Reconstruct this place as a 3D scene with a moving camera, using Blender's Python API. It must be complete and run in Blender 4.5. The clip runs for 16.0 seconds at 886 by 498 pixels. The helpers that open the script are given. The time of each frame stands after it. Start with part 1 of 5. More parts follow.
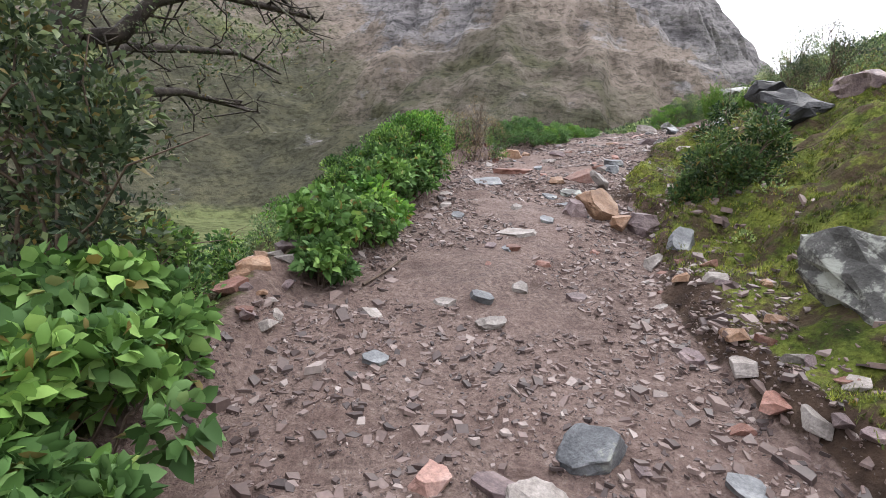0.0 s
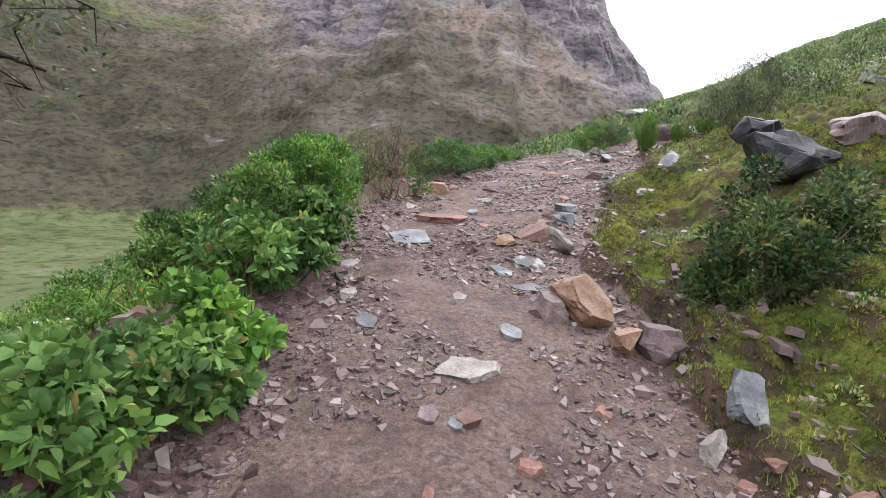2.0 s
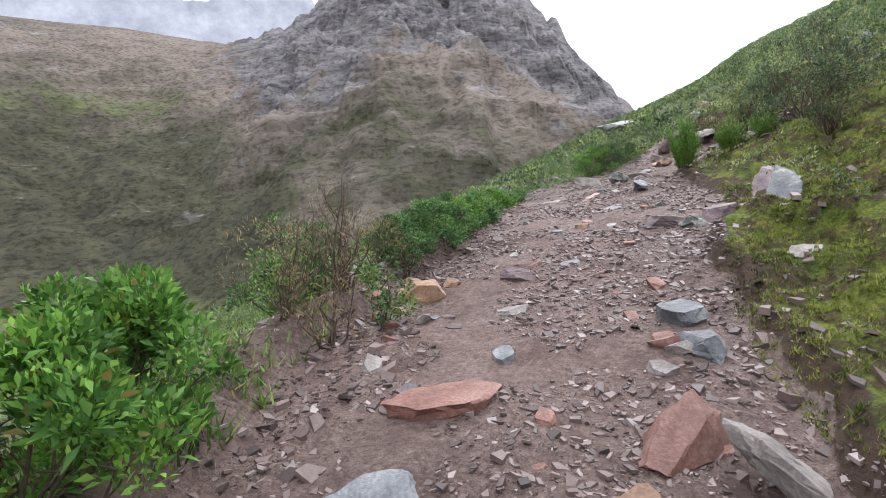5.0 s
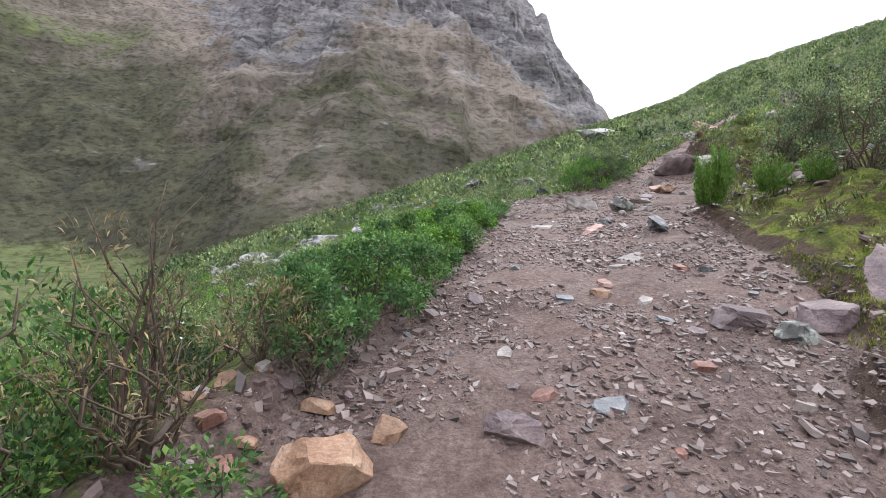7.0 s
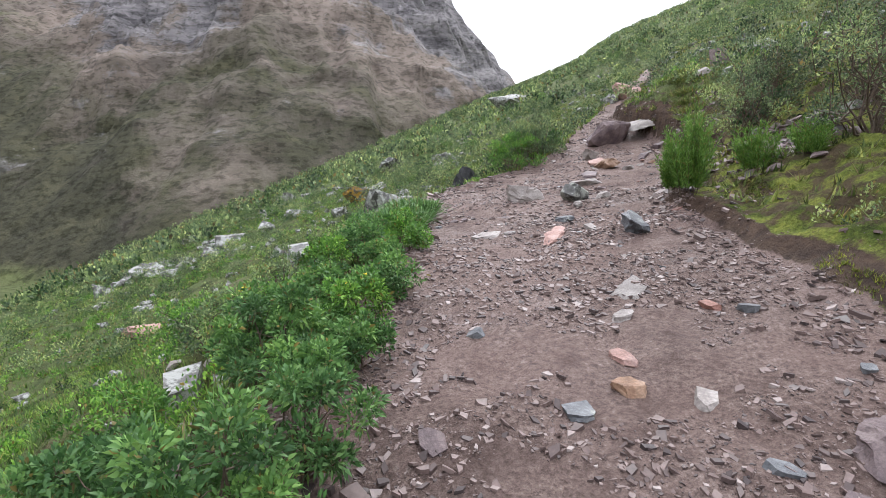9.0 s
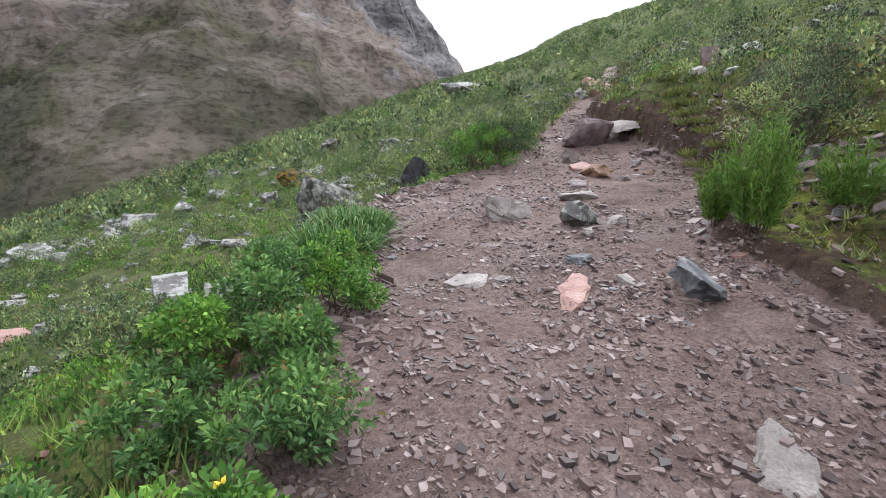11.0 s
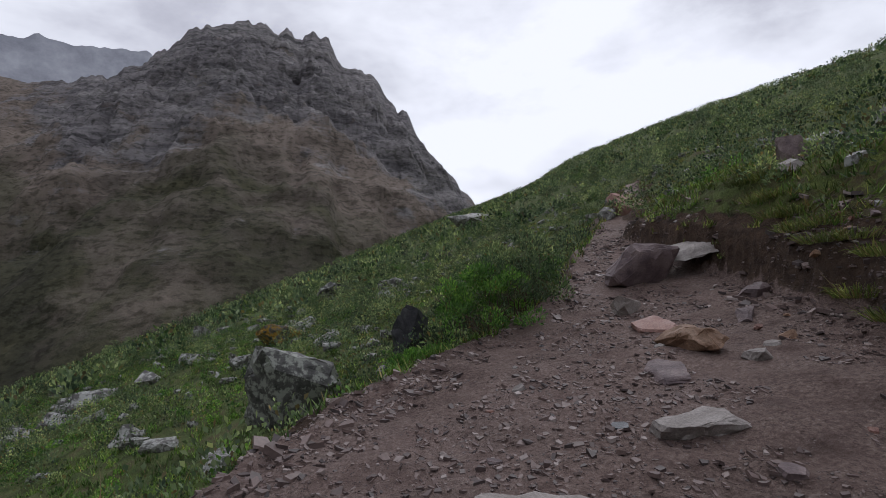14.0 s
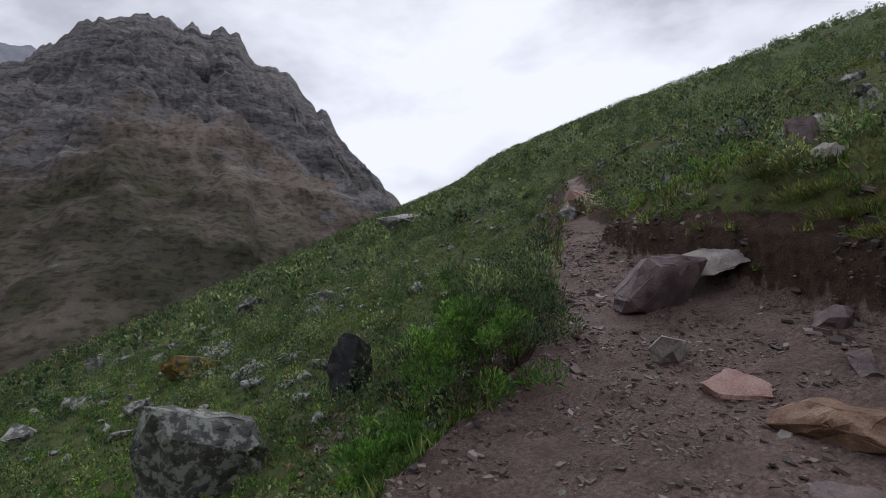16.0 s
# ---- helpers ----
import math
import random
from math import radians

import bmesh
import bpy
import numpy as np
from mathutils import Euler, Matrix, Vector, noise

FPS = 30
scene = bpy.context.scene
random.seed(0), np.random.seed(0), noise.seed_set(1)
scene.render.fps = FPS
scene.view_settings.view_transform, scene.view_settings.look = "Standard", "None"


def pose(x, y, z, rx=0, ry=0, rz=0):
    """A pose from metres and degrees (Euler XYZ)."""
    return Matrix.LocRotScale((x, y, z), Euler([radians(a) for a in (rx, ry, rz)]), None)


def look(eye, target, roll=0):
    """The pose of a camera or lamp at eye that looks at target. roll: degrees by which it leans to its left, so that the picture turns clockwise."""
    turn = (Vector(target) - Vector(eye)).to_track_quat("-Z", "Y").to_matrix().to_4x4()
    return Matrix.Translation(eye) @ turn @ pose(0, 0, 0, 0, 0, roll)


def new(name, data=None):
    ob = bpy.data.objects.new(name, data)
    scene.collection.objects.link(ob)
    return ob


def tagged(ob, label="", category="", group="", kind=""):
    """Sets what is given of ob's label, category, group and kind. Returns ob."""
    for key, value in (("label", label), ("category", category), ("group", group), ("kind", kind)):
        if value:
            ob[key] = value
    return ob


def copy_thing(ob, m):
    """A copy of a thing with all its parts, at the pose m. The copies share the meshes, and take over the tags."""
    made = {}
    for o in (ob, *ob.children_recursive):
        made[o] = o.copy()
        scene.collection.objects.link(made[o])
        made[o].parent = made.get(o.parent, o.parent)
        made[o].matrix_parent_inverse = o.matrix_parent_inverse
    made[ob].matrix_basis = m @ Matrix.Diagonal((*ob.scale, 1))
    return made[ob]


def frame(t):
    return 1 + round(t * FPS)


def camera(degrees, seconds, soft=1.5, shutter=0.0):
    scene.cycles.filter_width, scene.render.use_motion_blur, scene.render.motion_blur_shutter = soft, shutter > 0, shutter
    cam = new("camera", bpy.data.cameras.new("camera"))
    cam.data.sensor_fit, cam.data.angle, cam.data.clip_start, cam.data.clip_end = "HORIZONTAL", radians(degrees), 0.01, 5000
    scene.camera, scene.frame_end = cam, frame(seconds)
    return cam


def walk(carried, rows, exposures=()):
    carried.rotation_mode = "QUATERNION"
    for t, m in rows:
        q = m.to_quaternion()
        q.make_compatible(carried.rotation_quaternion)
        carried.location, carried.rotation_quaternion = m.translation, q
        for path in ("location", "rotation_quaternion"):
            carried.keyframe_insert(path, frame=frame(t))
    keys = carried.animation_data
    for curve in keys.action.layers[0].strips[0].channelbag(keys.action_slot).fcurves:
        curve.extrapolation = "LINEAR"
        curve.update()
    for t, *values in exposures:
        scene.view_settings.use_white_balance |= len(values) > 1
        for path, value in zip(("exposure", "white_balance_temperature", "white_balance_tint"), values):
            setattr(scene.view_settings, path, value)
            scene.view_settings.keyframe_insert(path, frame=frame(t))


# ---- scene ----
cam = camera(81.1, 16.0, soft=0.7)
PATH = [
    (0, (0.0, 0.0, 1.5), (-0.137, 1.972, 1.198), 2.7),
    (0.5, (-0.132, 0.49, 1.63), (-0.193, 2.488, 1.548), 0.8),
    (1, (-0.156, 1.139, 1.816), (-0.184, 3.13, 1.623), -3.9),
    (1.5, (-0.222, 1.565, 1.834), (-0.263, 3.561, 1.716), -1.8),
    (2, (-0.121, 2.193, 1.96), (0.082, 4.166, 1.701), 4.5),
    (2.5, (0.041, 2.742, 1.879), (0.396, 4.688, 1.584), -1.5),
    (3, (0.04, 3.29, 2.083), (-0.017, 5.283, 1.919), -5.5),
    (3.5, (-0.047, 3.955, 2.189), (-0.133, 5.931, 1.892), 3.4),
    (4, (0.041, 4.549, 2.207), (0.299, 6.526, 2.052), 1.0),
    (4.5, (0.192, 5.139, 2.472), (0.447, 7.116, 2.312), -4.8),
    (4.7, (0.189, 5.299, 2.45), (0.435, 7.281, 2.343), -4.7),
    (6.8, (0.56, 7.747, 2.877), (0.844, 9.715, 2.658), 1.8),
    (7, (0.555, 7.918, 2.953), (0.932, 9.874, 2.775), 3.4),
    (7.5, (0.616, 8.375, 2.959), (1.023, 10.327, 2.8), -3.1),
    (8, (0.722, 8.816, 3.2), (1.169, 10.761, 3.063), -3.8),
    (8.5, (0.777, 9.383, 3.313), (1.326, 11.268, 2.934), 4.4),
    (9, (0.969, 9.918, 3.392), (1.634, 11.784, 3.118), -1.4),
    (9.5, (1.178, 10.454, 3.598), (1.866, 12.317, 3.362), -3.6),
    (9.7, (1.153, 10.664, 3.552), (1.882, 12.512, 3.316), -1.5),
    (11.8, (2.333, 13.173, 3.75), (3.374, 14.85, 3.423), 5.2),
    (12, (2.554, 13.399, 3.838), (3.779, 14.967, 3.624), 5.3),
    (12.5, (3.102, 13.881, 3.95), (4.312, 15.468, 3.819), -1.3),
    (13, (3.345, 14.36, 4.023), (4.331, 16.095, 4.148), 0.7),
    (13.5, (3.525, 15.113, 4.09), (4.309, 16.951, 4.175), 2.2),
    (14, (3.884, 15.685, 4.089), (4.694, 17.506, 4.261), -1.5),
    (14.5, (4.1, 16.15, 4.383), (4.789, 18.023, 4.516), -3.1),
    (15, (4.114, 16.715, 4.428), (4.902, 18.549, 4.554), 0.1),
    (15.5, (4.165, 17.185, 4.566), (5.157, 18.917, 4.696), 1.3),
    (16, (4.496, 17.905, 4.599), (5.555, 19.595, 4.753), -4.6),
]

# ---------------------------------------------------------------- light
EXPOSURES = [(0.0, 1.1, 6400, 11), (1.0, 0.95, 6400, 11), (2.0, 1.12, 6350, 12), (3.0, 1.14, 6300, 12), (4.7, 1.02, 6200, 11), (9.0, 1.02, 6200, 11), (11.8, 0.86, 6200, 11), (12.4, 0.7, 6200, 11), (13.0, -0.15, 6200, 12), (13.6, -0.66, 6150, 13), (16.0, -0.68, 6150, 13)]
walk(cam, [(t, look(eye, target, roll)) for t, eye, target, roll in PATH], EXPOSURES)


def nodes_of(block):
    block.use_nodes = True
    block.node_tree.nodes.clear()
    return block.node_tree


def node(tree, kind, inputs=None, **settings):
    made = tree.nodes.new(kind)
    for key, value in settings.items():
        setattr(made, key, value)
    for key, value in (inputs or {}).items():
        if isinstance(value, bpy.types.NodeSocket):
            tree.links.new(value, made.inputs[key])
        else:
            made.inputs[key].default_value = value
    return made


def ramp(tree, fac, stops):
    made = node(tree, "ShaderNodeValToRGB", {"Fac": fac})
    while len(made.color_ramp.elements) < len(stops):
        made.color_ramp.elements.new(0.5)
    for element, (place, colour) in zip(made.color_ramp.elements, stops):
        element.position = place
        element.color = (*colour, 1.0) if len(colour) == 3 else colour
    return made.outputs["Color"]


def grey(v):
    return (v, v, v)


def mixed(tree, fac, a, b, blend="MIX"):
    made = node(tree, "ShaderNodeMix", data_type="RGBA", blend_type=blend)
    for socket, value in ((made.inputs[0], fac), (made.inputs[6], a), (made.inputs[7], b)):
        if isinstance(value, bpy.types.NodeSocket):
            tree.links.new(value, socket)
        elif isinstance(value, tuple):
            socket.default_value = (*value, 1.0)
        else:
            socket.default_value = value
    return made.outputs[2]


def calc(tree, op, a, b=0.0, clamp=False):
    made = node(tree, "ShaderNodeMath", {0: a, 1: b}, operation=op)
    made.use_clamp = clamp
    return made.outputs[0]


def noise_of(tree, scale, detail=4.0, rough=0.55, where=None, distortion=0.0):
    made = node(tree, "ShaderNodeTexNoise", {"Scale": scale, "Detail": detail, "Roughness": rough, "Distortion": distortion})
    if where is not None:
        tree.links.new(where, made.inputs["Vector"])
    return made.outputs["Fac"]


# Overcast sky: the clear sky is nearly shut out by a broken layer of grey cloud.
world = bpy.data.worlds.new("overcast")
scene.world = world
wt = nodes_of(world)
sky = node(wt, "ShaderNodeTexSky", sky_type="NISHITA", sun_disc=False, sun_elevation=radians(52), sun_rotation=radians(35))
where = node(wt, "ShaderNodeTexCoord").outputs["Generated"]
flat = node(wt, "ShaderNodeMapping", {"Vector": where, "Scale": (1.0, 1.0, 2.2), "Location": (0.35, 0.1, 0.2)})
clouds = noise_of(wt, 1.9, 7.0, 0.52, flat.outputs[0], 0.25)
wisps = noise_of(wt, 6.0, 6.0, 0.6, flat.outputs[0])
cover = mixed(wt, 0.22, clouds, wisps)
cloud = ramp(wt, cover, [(0.38, (1.22, 1.23, 1.28)), (0.47, (1.0, 1.01, 1.06)), (0.54, (0.74, 0.74, 0.8)), (0.62, (0.56, 0.56, 0.62))])
dim = node(wt, "ShaderNodeVectorMath", {0: sky.outputs[0], "Scale": 0.1}, operation="SCALE").outputs[0]
whole = mixed(wt, 0.93, dim, cloud)
node(wt, "ShaderNodeOutputWorld", {"Surface": node(wt, "ShaderNodeBackground", {"Color": whole, "Strength": 1.28}).outputs[0]})

sun = new("sun", bpy.data.lights.new("sun", "SUN"))
sun.data.energy, sun.data.angle, sun.data.color = 0.9, radians(25), (1.0, 0.97, 0.92)
sun.matrix_world = look((0, 0, 30), (0 - 11.0, 0 - 15.0, 6))

# ---------------------------------------------------------------- materials


def surface(name, colour_of, rough=0.8, bump=None, spec=0.3, leaf=0.0, rough_of=None):
    """A material: colour_of(tree) gives the colour, bump(tree) gives (height, strength, distance)."""
    mat = bpy.data.materials.new(name)
    tree = nodes_of(mat)
    colour = colour_of(tree)
    shader = node(tree, "ShaderNodeBsdfPrincipled", {"Base Color": colour, "Roughness": rough, "Specular IOR Level": spec})
    if rough_of:
        tree.links.new(rough_of(tree), shader.inputs["Roughness"])
    if bump:
        height, strength, distance = bump(tree)
        made = node(tree, "ShaderNodeBump", {"Height": height, "Strength": strength, "Distance": distance})
        tree.links.new(made.outputs[0], shader.inputs["Normal"])
    out = shader.outputs[0]
    if leaf:
        thin = node(tree, "ShaderNodeBsdfTranslucent", {"Color": colour})
        out = node(tree, "ShaderNodeMixShader", {0: leaf, 1: out, 2: thin.outputs[0]}).outputs[0]
    node(tree, "ShaderNodeOutputMaterial", {"Surface": out})
    return mat


def place_of(tree):
    return node(tree, "ShaderNodeNewGeometry").outputs["Position"]


def local_of(tree):
    return node(tree, "ShaderNodeTexCoord").outputs["Object"]


def island(tree):
    return node(tree, "ShaderNodeNewGeometry").outputs["Random Per Island"]


def own(tree):
    return node(tree, "ShaderNodeObjectInfo").outputs["Random"]


def attribute(tree, name):
    return node(tree, "ShaderNodeAttribute", attribute_name=name).outputs["Fac"]


def leaf_mat(name, dark, mid, light, dry=(0.2, 0.15, 0.05), dryness=0.04, rough=0.42, thin=0.22, patch=0.0):
    """Foliage: every leaf has its own shade, and every clump its own tone (0 where a mesh has none)."""
    def colour_of(tree):
        base = ramp(tree, island(tree), [(0.0, dark), (0.5, mid), (1.0 - dryness - 0.01, light), (1.0 - dryness, dry)])
        vein = noise_of(tree, 60.0, 2.0, 0.5, local_of(tree))
        base = mixed(tree, calc(tree, "MULTIPLY", vein, 0.3), base, tuple(v * 0.6 for v in mid))
        if patch:
            kind = ramp(tree, noise_of(tree, patch, 3.0, 0.6, place_of(tree)), [(0.36, (0.5, 0.52, 0.6)), (0.5, (1.05, 1.05, 1.0)), (0.64, (1.6, 1.5, 1.4))])
            base = mixed(tree, 1.0, base, kind, "MULTIPLY")
        tone = ramp(tree, attribute(tree, "tone"), [(0.0, grey(1.0)), (0.02, (0.45, 0.48, 0.62)), (0.4, (0.92, 0.94, 1.05)), (0.75, (1.35, 1.29, 1.2)), (1.0, (1.85, 1.65, 1.45))])
        return mixed(tree, 1.0, base, tone, "MULTIPLY")
    return surface(name, colour_of, rough, None, 0.18, thin)


def stone_mat(name, a, b, c, lichen=0.0, wet=0.6, lichen_colour=(0.27, 0.28, 0.245), spec=0.3):
    def colour_of(tree):
        spot = local_of(tree)
        base = ramp(tree, noise_of(tree, 5.0, 6.0, 0.6, spot), [(0.3, a), (0.5, b), (0.7, c)])
        grain = ramp(tree, noise_of(tree, 60.0, 3.0, 0.6, spot), [(0.3, grey(0.55)), (0.7, grey(1.2))])
        base = mixed(tree, 0.8, base, grain, "MULTIPLY")
        shade = ramp(tree, own(tree), [(0.0, grey(0.75)), (1.0, grey(1.25))])
        base = mixed(tree, 1.0, base, shade, "MULTIPLY")
        if lichen:
            spots = ramp(tree, noise_of(tree, 4.5, 7.0, 0.72, spot), [(0.60 - lichen * 0.25, grey(0)), (0.66 - lichen * 0.25, grey(1))])
            base = mixed(tree, spots, base, lichen_colour)
        return base

    def bump(tree):
        spot = local_of(tree)
        layers = node(tree, "ShaderNodeMapping", {"Vector": spot, "Scale": (3.0, 3.0, 11.0)}).outputs[0]
        return calc(tree, "ADD", noise_of(tree, 2.0, 5.0, 0.6, layers), noise_of(tree, 28.0, 5.0, 0.65, spot)), 0.5, 0.02
    return surface(name, colour_of, wet, bump, spec)


def ground_colour(tree):
    spot = place_of(tree)
    big, mid = noise_of(tree, 0.55, 5.0, 0.6, spot), noise_of(tree, 3.5, 5.0, 0.6, spot)
    dirt = ramp(tree, mid, [(0.3, (0.11, 0.073, 0.063)), (0.5, (0.2, 0.142, 0.125)), (0.72, (0.275, 0.21, 0.19))])
    damp = ramp(tree, big, [(0.36, grey(0.62)), (0.58, grey(1.08))])
    dirt = mixed(tree, 1.0, dirt, damp, "MULTIPLY")
    chips = ramp(tree, noise_of(tree, 26.0, 3.0, 0.75, spot), [(0.34, (0.05, 0.035, 0.03)), (0.47, (0.16, 0.112, 0.095)), (0.6, (0.24, 0.18, 0.155)), (0.7, (0.34, 0.28, 0.25))])
    dirt = mixed(tree, ramp(tree, mid, [(0.35, grey(0.2)), (0.6, grey(0.7))]), dirt, chips)
    fine = noise_of(tree, 60.0, 4.0, 0.7, spot)
    dirt = mixed(tree, 0.5, dirt, ramp(tree, fine, [(0.3, grey(0.55)), (0.7, grey(1.35))]), "MULTIPLY")
    lawn = noise_of(tree, 1.3, 6.0, 0.65, spot)
    heath = ramp(tree, lawn, [(0.3, (0.038, 0.054, 0.022)), (0.43, (0.068, 0.094, 0.034)), (0.55, (0.108, 0.138, 0.05)), (0.68, (0.125, 0.108, 0.062))])
    mossy = ramp(tree, noise_of(tree, 3.2, 6.0, 0.65, spot), [(0.3, (0.03, 0.042, 0.012)), (0.4, (0.07, 0.095, 0.018)), (0.5, (0.125, 0.15, 0.03)), (0.6, (0.18, 0.198, 0.04)), (0.68, (0.1, 0.08, 0.04))])
    turf = mixed(tree, attribute(tree, "moss"), heath, mossy)
    turf = mixed(tree, 0.9, turf, ramp(tree, noise_of(tree, 38.0, 4.0, 0.75, spot), [(0.3, grey(0.35)), (0.7, grey(1.5))]), "MULTIPLY")
    soil = ramp(tree, noise_of(tree, 7.0, 5.0, 0.65, spot), [(0.3, (0.03, 0.02, 0.015)), (0.7, (0.1, 0.066, 0.047))])
    ragged = calc(tree, "ADD", attribute(tree, "trail"), calc(tree, "MULTIPLY", calc(tree, "SUBTRACT", noise_of(tree, 4.0, 5.0, 0.7, spot), 0.5), 1.3))
    bare = ramp(tree, ragged, [(0.42, grey(0)), (0.58, grey(1))])
    cut = ramp(tree, calc(tree, "ADD", attribute(tree, "bank"), calc(tree, "MULTIPLY", calc(tree, "SUBTRACT", noise_of(tree, 6.0, 4.0, 0.7, spot), 0.5), 0.9)), [(0.42, grey(0)), (0.6, grey(1))])
    bald = ramp(tree, noise_of(tree, 3.4, 6.0, 0.72, spot), [(0.46, grey(0)), (0.55, grey(0.9))])
    rest = mixed(tree, calc(tree, "MULTIPLY", bald, calc(tree, "ADD", attribute(tree, "moss"), 0.3, True)), turf, soil)
    return mixed(tree, cut, mixed(tree, bare, rest, dirt), soil)


def ground_bump(tree):
    spot = place_of(tree)
    return calc(tree, "ADD", noise_of(tree, 9.0, 4.0, 0.6, spot), noise_of(tree, 26.0, 6.0, 0.75, spot)), 1.0, 0.035


GROUND = surface("trail_and_turf", ground_colour, 0.75, ground_bump, 0.14,
                 rough_of=lambda tree: mixed(tree, attribute(tree, "trail"), grey(1.0), ramp(tree, noise_of(tree, 0.7, 4.0, 0.6, place_of(tree)), [(0.35, grey(0.55)), (0.6, grey(0.88))])))


def mountain_colour(tree):
    """Brown heath with olive scrub below, and blue-grey rock in slanting beds towards the crags."""
    spot = place_of(tree)
    n1, n2, n3 = noise_of(tree, 0.014, 7.0, 0.6, spot), noise_of(tree, 0.1, 7.0, 0.65, spot), noise_of(tree, 0.55, 5.0, 0.7, spot)
    heath = ramp(tree, n1, [(0.32, (0.132, 0.114, 0.097)), (0.45, (0.186, 0.153, 0.13)), (0.58, (0.21, 0.173, 0.145)), (0.7, (0.183, 0.166, 0.12))])
    olive = ramp(tree, n2, [(0.3, (0.045, 0.045, 0.033)), (0.55, (0.072, 0.07, 0.046)), (0.75, (0.1, 0.096, 0.058))])
    low = calc(tree, "ADD", attribute(tree, "lush"), calc(tree, "MULTIPLY", calc(tree, "SUBTRACT", n2, 0.5), 0.9))
    body = mixed(tree, ramp(tree, low, [(0.3, grey(0)), (0.7, grey(1))]), heath, olive)
    meadow = ramp(tree, n2, [(0.3, (0.1, 0.122, 0.052)), (0.7, (0.15, 0.168, 0.072))])
    body = mixed(tree, ramp(tree, calc(tree, "ADD", attribute(tree, "meadow"), calc(tree, "MULTIPLY", calc(tree, "SUBTRACT", n2, 0.5), 0.9)), [(0.4, grey(0)), (0.75, grey(0.9))]), body, meadow)
    # Slanting beds and furrows.
    beds = node(tree, "ShaderNodeMapping", {"Vector": spot, "Rotation": (0.0, radians(-32), 0.0), "Scale": (0.035, 0.05, 0.22)}).outputs[0]
    bed = noise_of(tree, 1.0, 8.0, 0.68, beds, 0.6)
    rock = ramp(tree, bed, [(0.32, (0.07, 0.069, 0.078)), (0.44, (0.135, 0.13, 0.139)), (0.55, (0.19, 0.181, 0.186)), (0.7, (0.26, 0.247, 0.243))])
    bare = calc(tree, "ADD", attribute(tree, "crag"), calc(tree, "MULTIPLY", calc(tree, "SUBTRACT", noise_of(tree, 0.035, 7.0, 0.74, spot), 0.49), 2.8))
    bare = calc(tree, "ADD", bare, calc(tree, "MULTIPLY", calc(tree, "SUBTRACT", bed, 0.5), 1.2))
    body = mixed(tree, ramp(tree, bare, [(0.38, grey(0)), (0.66, grey(0.85))]), body, rock)
    furrow = ramp(tree, bed, [(0.36, grey(0.72)), (0.5, grey(1.0)), (0.64, grey(1.12))])
    body = mixed(tree, 1.0, body, furrow, "MULTIPLY")
    # Dark bushes and pale stones strewn over the slope.
    bush = ramp(tree, noise_of(tree, 0.55, 4.0, 0.6, node(tree, "ShaderNodeMapping", {"Vector": spot, "Scale": (0.75, 0.75, 1.5)}).outputs[0]), [(0.48, grey(1.2)), (0.62, (0.6, 0.62, 0.58))])
    body = mixed(tree, 0.9, body, bush, "MULTIPLY")
    stones = ramp(tree, n3, [(0.68, grey(0)), (0.73, grey(0.55))])
    return mixed(tree, stones, body, (0.29, 0.275, 0.26))


MOUNTAIN = surface("mountain_side", mountain_colour, 0.95, lambda tree: (noise_of(tree, 0.5, 8.0, 0.7, place_of(tree)), 0.9, 1.6), 0.1)

RED = stone_mat("red_stone", (0.13, 0.06, 0.045), (0.22, 0.11, 0.085), (0.3, 0.18, 0.15))
PALE = stone_mat("pale_stone", (0.18, 0.155, 0.14), (0.27, 0.24, 0.22), (0.37, 0.335, 0.31))
BLUE = stone_mat("blue_grey_stone", (0.08, 0.085, 0.093), (0.162, 0.168, 0.177), (0.245, 0.25, 0.256), 0.1, 0.42)
SLATE = stone_mat("slate_grey_stone", (0.053, 0.056, 0.062), (0.12, 0.125, 0.133), (0.205, 0.21, 0.218), 0.08, 0.5)
ORANGE = stone_mat("orange_stone", (0.14, 0.075, 0.045), (0.27, 0.16, 0.1), (0.4, 0.28, 0.2))
MAUVE = stone_mat("mauve_stone", (0.09, 0.065, 0.07), (0.17, 0.125, 0.125), (0.27, 0.21, 0.2))
PINK = stone_mat("pink_stone", (0.3, 0.17, 0.14), (0.4, 0.24, 0.2), (0.46, 0.32, 0.28))
DARK = stone_mat("dark_stone", (0.016, 0.016, 0.018), (0.035, 0.035, 0.038), (0.07, 0.068, 0.07), 0.0, 0.5, spec=0.2)
LICHEN = stone_mat("lichen_stone", (0.04, 0.04, 0.036), (0.09, 0.088, 0.082), (0.17, 0.165, 0.155), 0.42)
YELLOW = stone_mat("yellow_lichen_stone", (0.04, 0.04, 0.036), (0.09, 0.085, 0.075), (0.17, 0.16, 0.14), 0.5, 0.6, (0.32, 0.19, 0.03))
HILLROCK = stone_mat("hillside_stone", (0.06, 0.058, 0.053), (0.13, 0.124, 0.115), (0.26, 0.25, 0.235), 0.5, lichen_colour=(0.33, 0.335, 0.31))


def chip_colour(tree):
    base = ramp(tree, island(tree), [(0.0, (0.045, 0.033, 0.032)), (0.3, (0.092, 0.064, 0.058)), (0.6, (0.15, 0.105, 0.093)), (0.9, (0.2, 0.147, 0.132)), (0.98, (0.3, 0.25, 0.23))])
    return mixed(tree, 0.6, base, ramp(tree, noise_of(tree, 40.0, 4.0, 0.6, place_of(tree)), [(0.3, grey(0.6)), (0.7, grey(1.25))]), "MULTIPLY")


